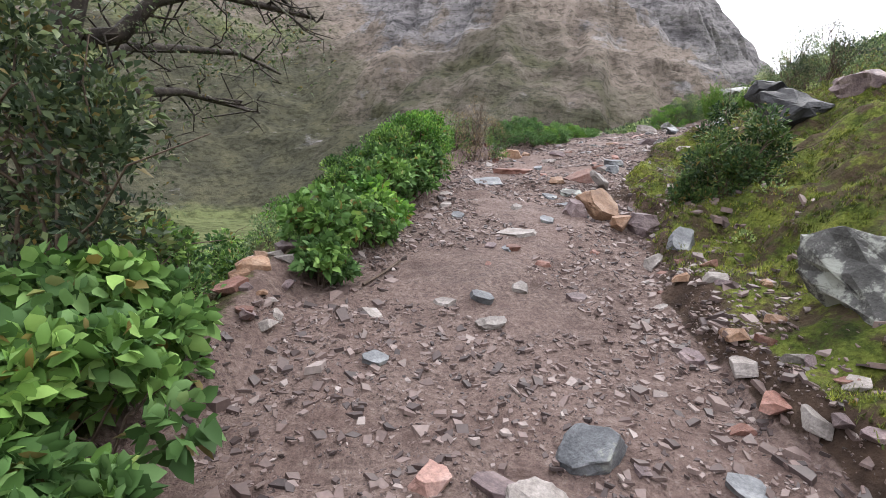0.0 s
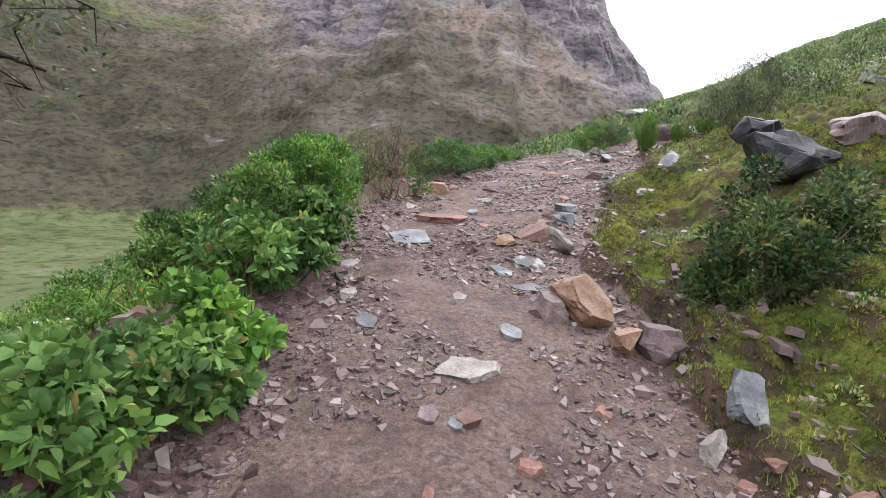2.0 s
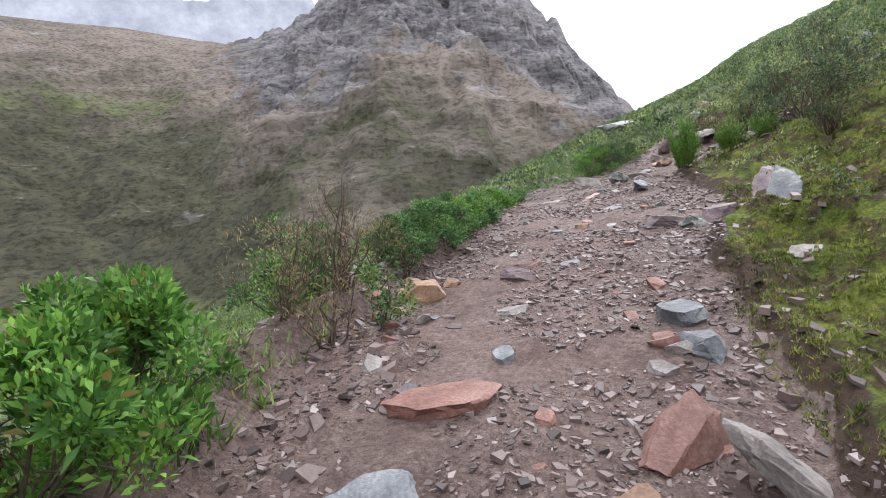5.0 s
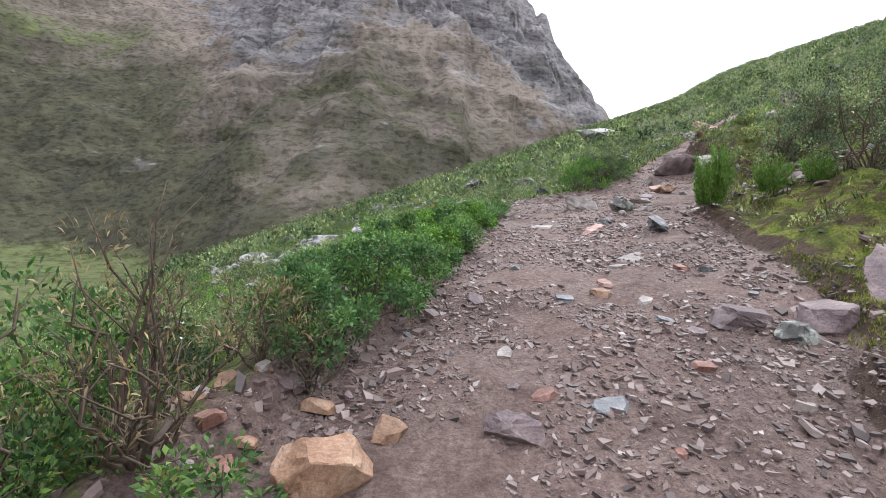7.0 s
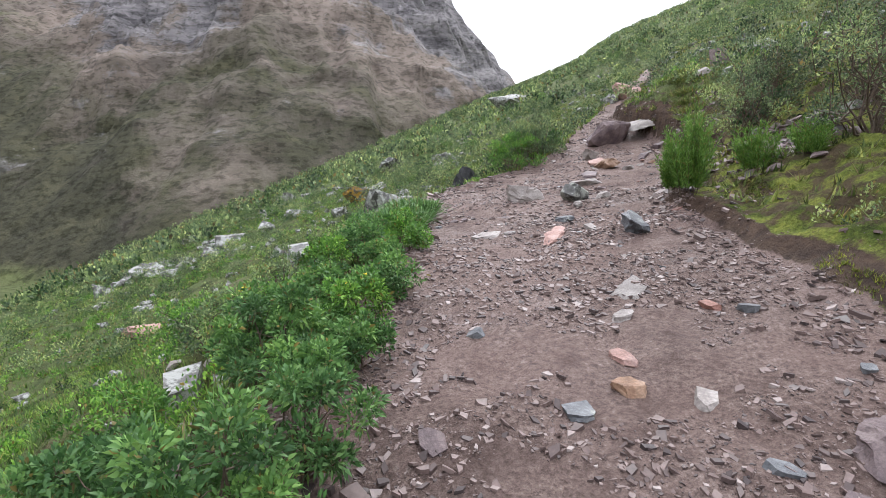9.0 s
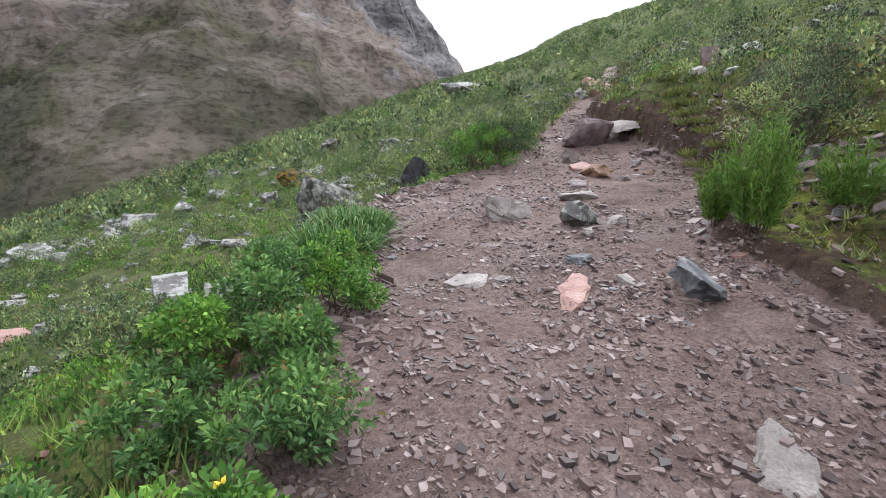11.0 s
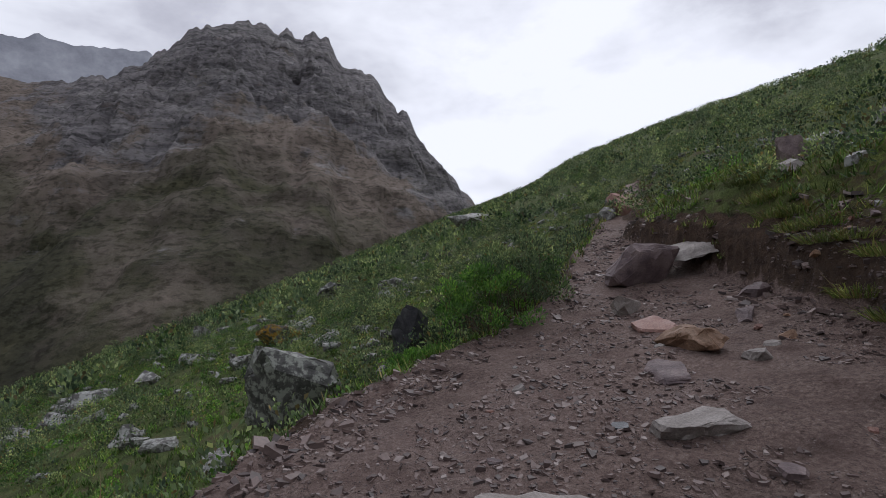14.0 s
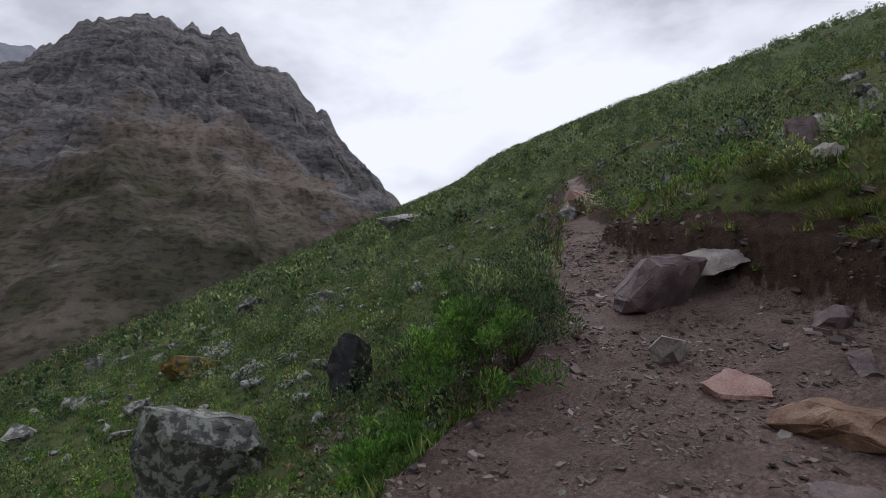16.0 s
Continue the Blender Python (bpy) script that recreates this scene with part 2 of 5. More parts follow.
CHIPS = surface("gravel_chips", chip_colour, 0.5, None, 0.4)

BROAD = leaf_mat("broad_leaf", (0.055, 0.115, 0.03), (0.115, 0.225, 0.055), (0.23, 0.37, 0.11), dryness=0.04, rough=0.6)
GLOSSY = leaf_mat("small_glossy_leaf", (0.0342, 0.0776, 0.0248), (0.0931, 0.186, 0.0497), (0.217, 0.342, 0.0854), dryness=0.04)
BRIGHT = leaf_mat("bright_leaf", (0.0544, 0.139, 0.0279), (0.116, 0.256, 0.0466), (0.248, 0.435, 0.0807), dryness=0.04)
FERN = leaf_mat("blue_green_fern_leaf", (0.054, 0.126, 0.036), (0.102, 0.21, 0.06), (0.204, 0.348, 0.102), dryness=0.03)
DEEP = leaf_mat("deep_green_leaf", (0.026, 0.055, 0.022), (0.062, 0.115, 0.038), (0.14, 0.2, 0.065), dryness=0.04)
GREYLEAF = leaf_mat("olive_leaf", (0.0297, 0.0486, 0.0243), (0.0702, 0.104, 0.0459), (0.149, 0.189, 0.081), dryness=0.08)
PLUME = leaf_mat("feathery_leaf", (0.07, 0.155, 0.03), (0.14, 0.27, 0.05), (0.26, 0.4, 0.09), dryness=0.04)
BLADE = leaf_mat("grass_blade", (0.06, 0.115, 0.024), (0.12, 0.215, 0.04), (0.22, 0.33, 0.075), (0.27, 0.21, 0.09), 0.09, 0.5, patch=0.9)
TURF = leaf_mat("turf_blade", (0.066, 0.0996, 0.0288), (0.138, 0.182, 0.048), (0.264, 0.294, 0.084), (0.19, 0.14, 0.06), 0.14, 0.6, patch=1.1)
MOSS = leaf_mat("moss_blade", (0.056, 0.08, 0.017), (0.115, 0.15, 0.026), (0.22, 0.25, 0.048), (0.2, 0.15, 0.06), 0.08, 0.6, patch=1.3)
STRAW = leaf_mat("dry_stalk", (0.14, 0.1, 0.05), (0.22, 0.17, 0.09), (0.3, 0.24, 0.14), dryness=0.05, thin=0.1)
SCRUB = leaf_mat("hillside_scrub", (0.0715, 0.114, 0.0546), (0.156, 0.227, 0.101), (0.312, 0.39, 0.182), (0.16, 0.12, 0.05), 0.08, 0.6, patch=0.8)
PETAL = surface("white_petal", lambda tree: ramp(tree, island(tree), [(0.0, (0.6, 0.6, 0.62)), (1.0, (0.75, 0.74, 0.7))]), 0.6)
YELLOW_PETAL = surface("yellow_petal", lambda tree: ramp(tree, island(tree), [(0.0, (0.6, 0.45, 0.03)), (1.0, (0.75, 0.6, 0.06))]), 0.6)


def bark_colour(tree):
    spot = local_of(tree)
    base = ramp(tree, noise_of(tree, 14.0, 6.0, 0.65, spot), [(0.3, (0.018, 0.014, 0.012)), (0.7, (0.075, 0.06, 0.05))])
    moss = ramp(tree, noise_of(tree, 22.0, 5.0, 0.7, spot), [(0.56, grey(0)), (0.64, grey(0.8))])
    return mixed(tree, moss, base, (0.22, 0.23, 0.15))


BARK = surface("lichen_bark", bark_colour, 0.85, lambda tree: (noise_of(tree, 40.0, 6.0, 0.7, local_of(tree)), 0.8, 0.02))
TWIG = surface("twig", lambda tree: ramp(tree, noise_of(tree, 30.0, 3.0, 0.6, local_of(tree)), [(0.3, (0.05, 0.035, 0.025)), (0.7, (0.13, 0.095, 0.07))]), 0.8)

# ---------------------------------------------------------------- the lie of the land
STATIONS = [  # centre x, y, half width left, right, height of the trail
    (0.35, -10.0, 1.3, 1.4, -1.55), (0.35, -2.0, 1.3, 1.3, -0.3), (0.3, 2.0, 1.3, 1.08, 0.38), (0.3, 4.0, 1.25, 1.02, 0.74), (0.4, 6.0, 1.15, 1.15, 1.1),
    (0.65, 8.0, 1.0, 1.2, 1.48), (1.2, 9.8, 0.95, 1.5, 1.83), (2.2, 11.6, 1.15, 1.7, 2.13), (3.3, 13.2, 1.6, 1.8, 2.4), (4.1, 15.0, 1.8, 1.5, 2.66),
    (5.0, 16.8, 1.75, 1.8, 2.9), (6.2, 18.5, 2.2, 2.3, 3.15), (8.0, 20.0, 1.7, 2.4, 3.5), (9.6, 21.5, 1.05, 1.6, 3.95), (10.6, 23.0, 0.5, 0.5, 4.5),
    (12.6, 25.2, 0.25, 0.25, 5.3), (15.5, 28.0, 0.2, 0.2, 6.45), (24.0, 36.0, 0.15, 0.15, 9.6)]


def lattice(ix, iy, seed):
    h = (ix.astype(np.int64) * 374761393 + iy.astype(np.int64) * 668265263 + seed * 974634541) & 0x7FFFFFFF
    h = ((h ^ (h >> 13)) * 1274126177) & 0x7FFFFFFF
    return ((h ^ (h >> 16)) & 0xFFFF) / 65535.0


def rough(x, y, scale, octaves=4, gain=0.5, seed=0):
    """Layered noise about zero."""
    x, y = np.asarray(x, float) * scale, np.asarray(y, float) * scale
    total, size = 0.0, 1.0
    for n in range(octaves):
        ix, iy = np.floor(x), np.floor(y)
        fx, fy = x - ix, y - iy
        fx, fy = fx * fx * (3 - 2 * fx), fy * fy * (3 - 2 * fy)
        a = lattice(ix, iy, seed + n) * (1 - fx) + lattice(ix + 1, iy, seed + n) * fx
        b = lattice(ix, iy + 1, seed + n) * (1 - fx) + lattice(ix + 1, iy + 1, seed + n) * fx
        total = total + size * (a * (1 - fy) + b * fy - 0.5)
        x, y, size = x * 2.03 + 17.3, y * 2.03 - 9.1, size * gain
    return total


def step(a, b, v):
    v = np.clip((v - a) / (b - a), 0, 1)
    return v * v * (3 - 2 * v)


def _dense():
    st = np.array(STATIONS)
    along = np.r_[0, np.cumsum(np.hypot(*np.diff(st[:, :2], axis=0).T))]
    s = np.arange(0, along[-1], 0.15)
    line = np.stack([np.interp(s, along, c) for c in st.T], 1)
    for _ in range(3):
        for col in range(5):
            line[:, col] = np.convolve(np.pad(line[:, col], 4, mode="edge"), np.ones(9) / 9, "valid")
    return line


LINE = _dense()


def trail_place(x, y):
    """Lateral offset from the trail (right is positive), half widths and height at the nearest point of its centre line."""
    x, y = np.asarray(x, float), np.asarray(y, float)
    flatx, flaty = x.ravel(), y.ravel()
    out = np.empty((4, flatx.size))
    tang = np.gradient(LINE[:, :2], axis=0)
    tang /= np.hypot(*tang.T)[:, None]
    for a in range(0, flatx.size, 20000):
        px, py = flatx[a:a + 20000], flaty[a:a + 20000]
        n = ((px[:, None] - LINE[None, :, 0]) ** 2 + (py[:, None] - LINE[None, :, 1]) ** 2).argmin(1)
        dx, dy = px - LINE[n, 0], py - LINE[n, 1]
        side = np.sign(dx * tang[n, 1] - dy * tang[n, 0])
        out[0, a:a + 20000] = side * np.hypot(dx, dy)
        out[1, a:a + 20000], out[2, a:a + 20000] = LINE[n, 2], LINE[n, 3]
        out[3, a:a + 20000] = LINE[n, 4] + 0.17 * (dx * tang[n, 0] + dy * tang[n, 1])
    return [o.reshape(x.shape) for o in out]


def land(x, y):
    """Height of the ground, and how far it is trail and cut bank."""
    x, y = np.asarray(x, float), np.asarray(y, float)
    u, hl, hr, zt = trail_place(x, y)
    hl = hl + 0.35 * rough(x, y, 0.9, 3, seed=3)
    hr = hr + 0.45 * rough(x, y, 0.9, 3, seed=4)
    far = np.hypot(x - 4, y - 12)
    up = 0.385 * x - 0.02 * y + 1.25 + step(6, 30, far) * (0.9 * rough(x, y, 0.09, 4, seed=7)) + 0.28 * rough(x, y, 0.6, 3, seed=8)
    up = up - 0.55 * step(9, 3, y) - 0.3 * step(4.5, 6, y) * step(10, 8.5, y) * step(3.9, 2.8, x)
    near_bank = np.maximum(u - hr, 0)
    up = up - 0.42 * step(9, 2.5, near_bank) * step(17, 13, y)
    common = 0.385 * x - 0.004 * y + 0.35 + 1.0 * rough(x, y, 0.09, 4, seed=7) + 0.28 * rough(x, y, 0.6, 3, seed=8)
    merge = step(26, 62, far)
    up = up * (1 - merge) + common * merge
    swell = x - 0.6 * y - 3
    up = up + 2.2 * step(0, 24, swell) * step(95, 50, swell) * np.clip((far - 25) / 75, 0, 2)
    down = 0.33 * x + 0.035 * y - 1.35 + step(6, 30, far) * (0.8 * rough(x, y, 0.09, 4, seed=9)) + 0.3 * rough(x, y, 0.5, 3, seed=10)
    down = down * (1 - merge) + (common + 2.2 * step(0, 24, swell) * step(95, 50, swell) * np.clip((far - 25) / 75, 0, 2)) * merge
    tread = zt + 0.07 * u * step(8, 14, y) + 0.09 * rough(x, y, 1.1, 4, seed=11) + 0.045 * rough(x, y, 5.0, 3, seed=12)
    dr = np.maximum(u - hr, 0)
    wide = 0.45 + 1.6 * step(0, 5, dr)
    right = tread + step(0, 1, dr / (wide + 1.2)) * (np.maximum(up, tread + 0.1) - tread)
    right = right + (0.17 * step(6, 2, dr) + 0.48 * step(16.5, 19.5, y) * step(26, 22.5, y) * step(4.2, 1.0, dr)) * step(0, 0.24, dr) + (0.16 + 0.2 * step(15, 12, y)) * rough(x, y, 2.0, 4, 0.55, seed=14) * step(0.1, 0.6, dr) * step(30, 12, dr)
    dl = np.maximum(-u - hl, 0)
    fall = zt - (0.42 + 0.5 * step(15, 21, y)) * np.maximum(dl - 0.25, 0) + 0.22 * rough(x, y, 1.2, 4, seed=13) * step(0, 0.8, dl)
    left = np.maximum(fall, down) + 0.27 * step(0.0, 0.3, dl) * step(1.5, 0.6, dl) * step(15, 12.5, y) + 0.12 * rough(x, y, 2.0, 3, seed=15) * step(0.5, 2, dl) * step(40, 20, dl)
    left = np.where(dl > 14, down, left)
    left = left * step(0, 0.5, dl) + tread * (1 - step(0, 0.5, dl))
    z = np.where(u > 0, right, left)
    over = np.hypot(x - 10, y - 20)
    z = z - 0.0012 * np.maximum(over - 190, 0) ** 2
    on = np.where(u > 0, 1 - step(0.0, 0.35, dr), 1 - step(0.05, 0.8 + 1.3 * step(16.5, 20, y), dl))
    bank = np.where(u > 0, step(0.02, 0.1, dr) * step(0.34 + 0.4 * step(16, 20, y), 0.16 + 0.34 * step(16, 20, y), dr), (0.5 + 0.3 * step(16, 19, y)) * step(0.1, 0.5, dl) * step(1.3 + 0.7 * step(16, 19, y), 0.7, dl))
    moss = np.where(u > 0, step(0.0, 0.3, dr) * step(5.5, 3.0, dr) * step(24, 15, y), 0.35 * step(3, 1, dl))
    return z, on, bank, moss


def height(x, y):
    return float(land(np.array([x]), np.array([y]))[0][0])


def mesh_of(name, verts, faces, mat, parent=None, smooth=False, label=""):
    data = bpy.data.meshes.new(name)
    data.from_pydata([tuple(v) for v in verts], [], [tuple(f) for f in faces])
    data.materials.append(mat)
    if smooth:
        data.shade_smooth()
    ob = new(name, data)
    if parent is not None:
        ob.parent = parent
    if label:
        ob["label"] = label
    return ob


def array_mesh(name, verts, sizes, corners, mat, parent=None, label="", flat=False):
    """A mesh from arrays: points, the number of corners of each face, and the corners."""
    data = bpy.data.meshes.new(name)
    verts, sizes, corners = np.asarray(verts, np.float32), np.asarray(sizes, np.int32), np.asarray(corners, np.int32)
    data.vertices.add(len(verts))
    data.vertices.foreach_set("co", verts.ravel())
    data.loops.add(len(corners))
    data.loops.foreach_set("vertex_index", corners)
    data.polygons.add(len(sizes))
    data.polygons.foreach_set("loop_start", np.r_[0, np.cumsum(sizes)[:-1]].astype(np.int32))
    data.update()
    if flat:
        data.shade_flat()
    data.materials.append(mat)
    ob = new(name, data)
    if parent is not None:
        ob.parent = parent
    if label:
        ob["label"] = label
    return ob


def grid_mesh(name, xs, ys, place, mat):
    """A sheet over the grid; place(x, y) gives points and attributes."""
    gx, gy = np.meshgrid(xs, ys)
    points, marks = place(gx.ravel(), gy.ravel())
    nx, ny = len(xs), len(ys)
    i = np.arange((ny - 1) * nx).reshape(ny - 1, nx)[:, :-1].ravel()
    quads = np.stack([i, i + 1, i + nx + 1, i + nx], 1)
    data = bpy.data.meshes.new(name)
    data.vertices.add(len(points))
    data.vertices.foreach_set("co", points.astype(np.float32).ravel())
    data.loops.add(quads.size)
    data.loops.foreach_set("vertex_index", quads.astype(np.int32).ravel())
    data.polygons.add(len(quads))
    data.polygons.foreach_set("loop_start", np.arange(0, quads.size, 4, dtype=np.int32))
    data.update()
    for key, values in marks.items():
        data.attributes.new(key, "FLOAT", "POINT").data.foreach_set("value", values.astype(np.float32))
    data.materials.append(mat)
    data.shade_smooth()
    return new(name, data)


def graded(parts):
    out = []
    for a, b, d in parts:
        out.append(np.arange(a, b, d))
    return np.unique(np.concatenate(out).round(4))


# ---------------------------------------------------------------- ground and mountains


def ground_place(x, y):
    z, on, bank, moss = land(x, y)
    return np.stack([x, y, z], 1), {"trail": on, "bank": bank, "moss": moss}


ground = grid_mesh("ground", graded([(-90, -20, 4), (-20, -4, 0.5), (-4, 13, 0.075), (13, 24, 0.3), (24, 60, 1.2), (60, 290, 5)]),
                   graded([(-40, -2, 1.5), (-2, 25, 0.08), (25, 45, 0.3), (45, 90, 1.0), (90, 291, 5)]), ground_place, GROUND)
tagged(ground, "rough stony hillside with a dirt trail and mossy turf", "ground", kind="structure")

# The valley and the mountains round it, in polar steps about the start: bearing from ahead to the right, and the skyline's rise.
# Behind the start, unseen hills are added that hold back low sky light.
SKYLINE = [(-180, 14), (-120, 16), (-70, 17), (-45, 18.5), (-31, 19), (-23, 19.2), (-14, 18.5), (-8, 20.2), (-4.5, 22.8), (-2, 25), (0.8, 26), (3.2, 26.9), (6, 26.2), (7.4, 26.6),
           (8.6, 25.6), (10, 26.6), (11.7, 26.2), (12.6, 24.2), (14.8, 22.9), (16.5, 23), (17.7, 20.6), (20, 18.9), (22, 15.8), (24.4, 13), (26.2, 10.8), (28, 8.6), (32, 6), (40, 3), (60, 6), (90, 14), (130, 14), (180, 14)]
SKY = np.array(SKYLINE)


def mountain_place(bearing, far):
    """far runs from 0 (the valley floor) over 1 (the skyline) to beyond."""
    rise = np.interp(bearing, SKY[:, 0], SKY[:, 1])
    crag = step(-19, -8, bearing) * step(30, 24, bearing)
    rise = rise + crag * step(0.75, 1.0, far) * 0.9 * rough(bearing, far * 4, 0.9, 4, 0.55, seed=21)
    start = 165 - 65 * step(-28, -5, bearing)
    top = 400 - 60 * crag + 25 * rough(bearing, 0 * far, 0.06, 3, seed=22)
    r = np.where(far < 0, start + far * start * 0.98, start + np.clip(far, 0, 1) * (top - start) + np.maximum(far - 1, 0) * 500)
    peak = np.tan(np.radians(rise)) * top + 1.5
    floor = -15.5 - 6 * step(-20, 0, bearing)
    f = np.clip(far, 0, 1)
    shape = f ** (1.08 - 0.12 * crag)
    z = floor + shape * (peak - floor) - np.maximum(far - 1, 0) * 260
    a = np.radians(bearing)
    x, y = r * np.sin(a), r * np.cos(a)
    ridged = 1 - 2 * np.abs(rough(x, y, 0.017, 5, 0.55, seed=23))
    wild = step(0.02, 0.25, f) * step(1.02, 0.8, far)
    z = z + wild * (8 * (ridged - 0.75) + 5 * rough(x, y, 0.06, 4, 0.6, seed=24))
    craggy = crag * step(0.25, 0.6, f)
    z = z + wild * craggy * (8 * (1 - 2 * np.abs(rough(x + 0.35 * z, y - 0.3 * z, 0.05, 5, 0.6, seed=25)) - 0.7) + 3.5 * rough(x, y, 0.25, 3, 0.6, seed=27))
    ledge = wild * (0.3 + 0.7 * crag) * (3.2 * rough(bearing * 1.1 + z * 0.02, z - bearing * 0.9, 0.16, 5, 0.6, seed=29) + 9 * rough(bearing, z, 0.05, 3, seed=30))
    x, y = x + ledge * np.sin(a), y + ledge * np.cos(a)
    z = z + np.where(far < 0.05, 0.8 * rough(x, y, 0.05, 4, seed=26), 0)
    lush = (step(0.75, 0.2, f) * (0.45 + 0.6 * step(20, -8, bearing)) + 0.3 * step(0.35, 0.05, f)) * (0.75 + 0.9 * rough(x, y, 0.02, 4, seed=28))
    lush = lush + 0.45 * step(-9, -21, bearing) * step(1.0, 0.7, f)
    meadow = step(0.07, -0.02, far) + 0.9 * step(-34, -39, bearing) * step(0.33, 0.38, f) * step(0.5, 0.44, f) + 0.55 * step(-12, -20, bearing) * step(0.52, 0.56, f) * step(0.66, 0.6, f)
    return np.stack([x, y, z], 1), {"lush": np.clip(lush, 0, 1), "meadow": np.clip(meadow, 0, 1), "crag": craggy * step(0.15, 0.7, f)}


mountain = grid_mesh("mountain", graded([(-180, -48, 2.0), (-48, 32, 0.11), (32, 180.1, 2.0)]), graded([(-0.95, -0.1, 0.06), (-0.1, 0.55, 0.008), (0.55, 1.05, 0.005), (1.05, 1.5, 0.1)]), mountain_place, MOUNTAIN)
tagged(mountain, "steep brown and grey craggy mountain across the valley", "mountain", kind="structure")


def ridge_place(bearing, up):
    top = np.interp(bearing, [-180, -60, -30, -24, -20, -18, -12, -6, 0, 12, 180], [4, 16, 21.5, 23.2, 22.6, 22.2, 22.4, 22.8, 18, 2, 2])
    el = np.radians(up * (top + 0.8 * rough(bearing, 0 * up, 0.35, 5, 0.6, seed=31)))
    a, r = np.radians(bearing), 1500 + 250 * up
    z = r * np.tan(el) + 40 * rough(bearing, up * 6, 0.5, 5, 0.6, seed=32) * step(0, 0.3, up) * step(1, 0.8, up)
    return np.stack([r * np.sin(a), r * np.cos(a), z], 1), {"lush": 0 * up, "meadow": 0 * up, "crag": 1 + 0 * up}


# The paleness and blue of distance haze are put into this rock colour.
HAZED_ROCK = surface("hazed_far_ridge", lambda tree: ramp(tree, noise_of(tree, 0.012, 8.0, 0.7, place_of(tree)), [(0.3, (0.2, 0.21, 0.24)), (0.7, (0.4, 0.41, 0.44))]), 0.95)
backdrop = grid_mesh("backdrop", graded([(-180, -60, 3), (-60, 30, 0.35), (30, 180.1, 3)]), np.linspace(-0.1, 1, 40), ridge_place, HAZED_ROCK)
tagged(backdrop, "far ridge under low cloud, distance haze put into its blue-grey colour", "ridge", kind="structure")

# ---------------------------------------------------------------- makers


def hull_points(rng, n, size, blocky):
    pts = rng.normal(size=(n, 3))
    pts /= np.abs(pts).max(1)[:, None] ** blocky * np.linalg.norm(pts, axis=1)[:, None] ** (1 - blocky)
    pts *= rng.uniform(0.8, 1.05, (n, 1))
    return pts * np.array(size) / 2


def rock_mesh(name, seed, size, mat, points=16, blocky=0.75, cuts=2, wear=0.045):
    """A broken stone: a hull of scattered points, its edges chipped and its faces uneven."""
    rng = np.random.default_rng(seed)
    bm = bmesh.new()
    small = min(size)
    if points <= 16:
        # Split from a block by planes, so that the faces meet in sharp broken edges.
        bmesh.ops.create_cube(bm, size=1.0)
        flat = size[2] < 0.55 * min(size[:2])
        for n in range(11 if cuts else 7):
            a = 2 * math.pi * (n + rng.uniform(-0.35, 0.35)) / (11 if cuts else 7) * 2.0
            way = Vector((math.cos(a), math.sin(a), rng.uniform(-0.25, 0.35) if flat else rng.uniform(-0.7, 0.9))).normalized()
            bmesh.ops.bisect_plane(bm, geom=bm.verts[:] + bm.edges[:] + bm.faces[:], plane_co=way * rng.uniform(0.36, 0.5), plane_no=way, clear_outer=True)
            open_edges = [e for e in bm.edges if e.is_boundary]
            if open_edges:
                bmesh.ops.holes_fill(bm, edges=open_edges, sides=0)
        top = Vector((rng.uniform(-0.3, 0.3), rng.uniform(-0.3, 0.3), 1)).normalized()
        bmesh.ops.bisect_plane(bm, geom=bm.verts[:] + bm.edges[:] + bm.faces[:], plane_co=top * 0.4, plane_no=top, clear_outer=True)
        bmesh.ops.holes_fill(bm, edges=[e for e in bm.edges if e.is_boundary], sides=0)
        bmesh.ops.scale(bm, vec=Vector(size) * 1.06, verts=bm.verts)
        bmesh.ops.recalc_face_normals(bm, faces=bm.faces)
        wear *= 0.85
    else:
        for p in hull_points(rng, points, size, blocky):
            bm.verts.new(p)
        made = bmesh.ops.convex_hull(bm, input=bm.verts)
        bmesh.ops.delete(bm, geom=list({e for e in made["geom_interior"] + made["geom_unused"] if isinstance(e, bmesh.types.BMVert)}), context="VERTS")
        bmesh.ops.dissolve_limit(bm, angle_limit=radians(14), verts=bm.verts, edges=bm.edges)
    bmesh.ops.bevel(bm, geom=bm.edges[:], offset=small * 0.03, segments=1, affect="EDGES", clamp_overlap=True)
    bmesh.ops.triangulate(bm, faces=bm.faces[:])
    for _ in range(cuts):
        bmesh.ops.subdivide_edges(bm, edges=[e for e in bm.edges if e.calc_length() > small * 0.25], cuts=1, use_grid_fill=True)
        bmesh.ops.triangulate(bm, faces=bm.faces[:])
    k = 3.0 / max(size)
    off = Vector(rng.uniform(-50, 50, 3))
    for v in bm.verts:
        layered = Vector((v.co.x * k, v.co.y * k, v.co.z * k * 3))
        if cuts and points <= 16:
            bed = 1 + 0.055 * noise.noise(Vector((off.x, off.y, v.co.z / small * 4.5))) + 0.035 * noise.noise(Vector((v.co.x * k * 3, v.co.y * k * 3, v.co.z / small * 9)) + off)
            v.co.x, v.co.y = v.co.x * bed, v.co.y * bed
        v.co += v.co.normalized() * (wear * max(size) * noise.fractal(layered * 1.6 + off, 0.7, 2.0, 4))
    bm.normal_update()
    for f in bm.faces:
        f.smooth = True
    for e in bm.edges:
        e.smooth = e.calc_face_angle(0.0) < radians(22)
    data = bpy.data.meshes.new(name)
    bm.to_mesh(data)
    bm.free()
    data.materials.append(mat)
    return data


ROCKS = 0


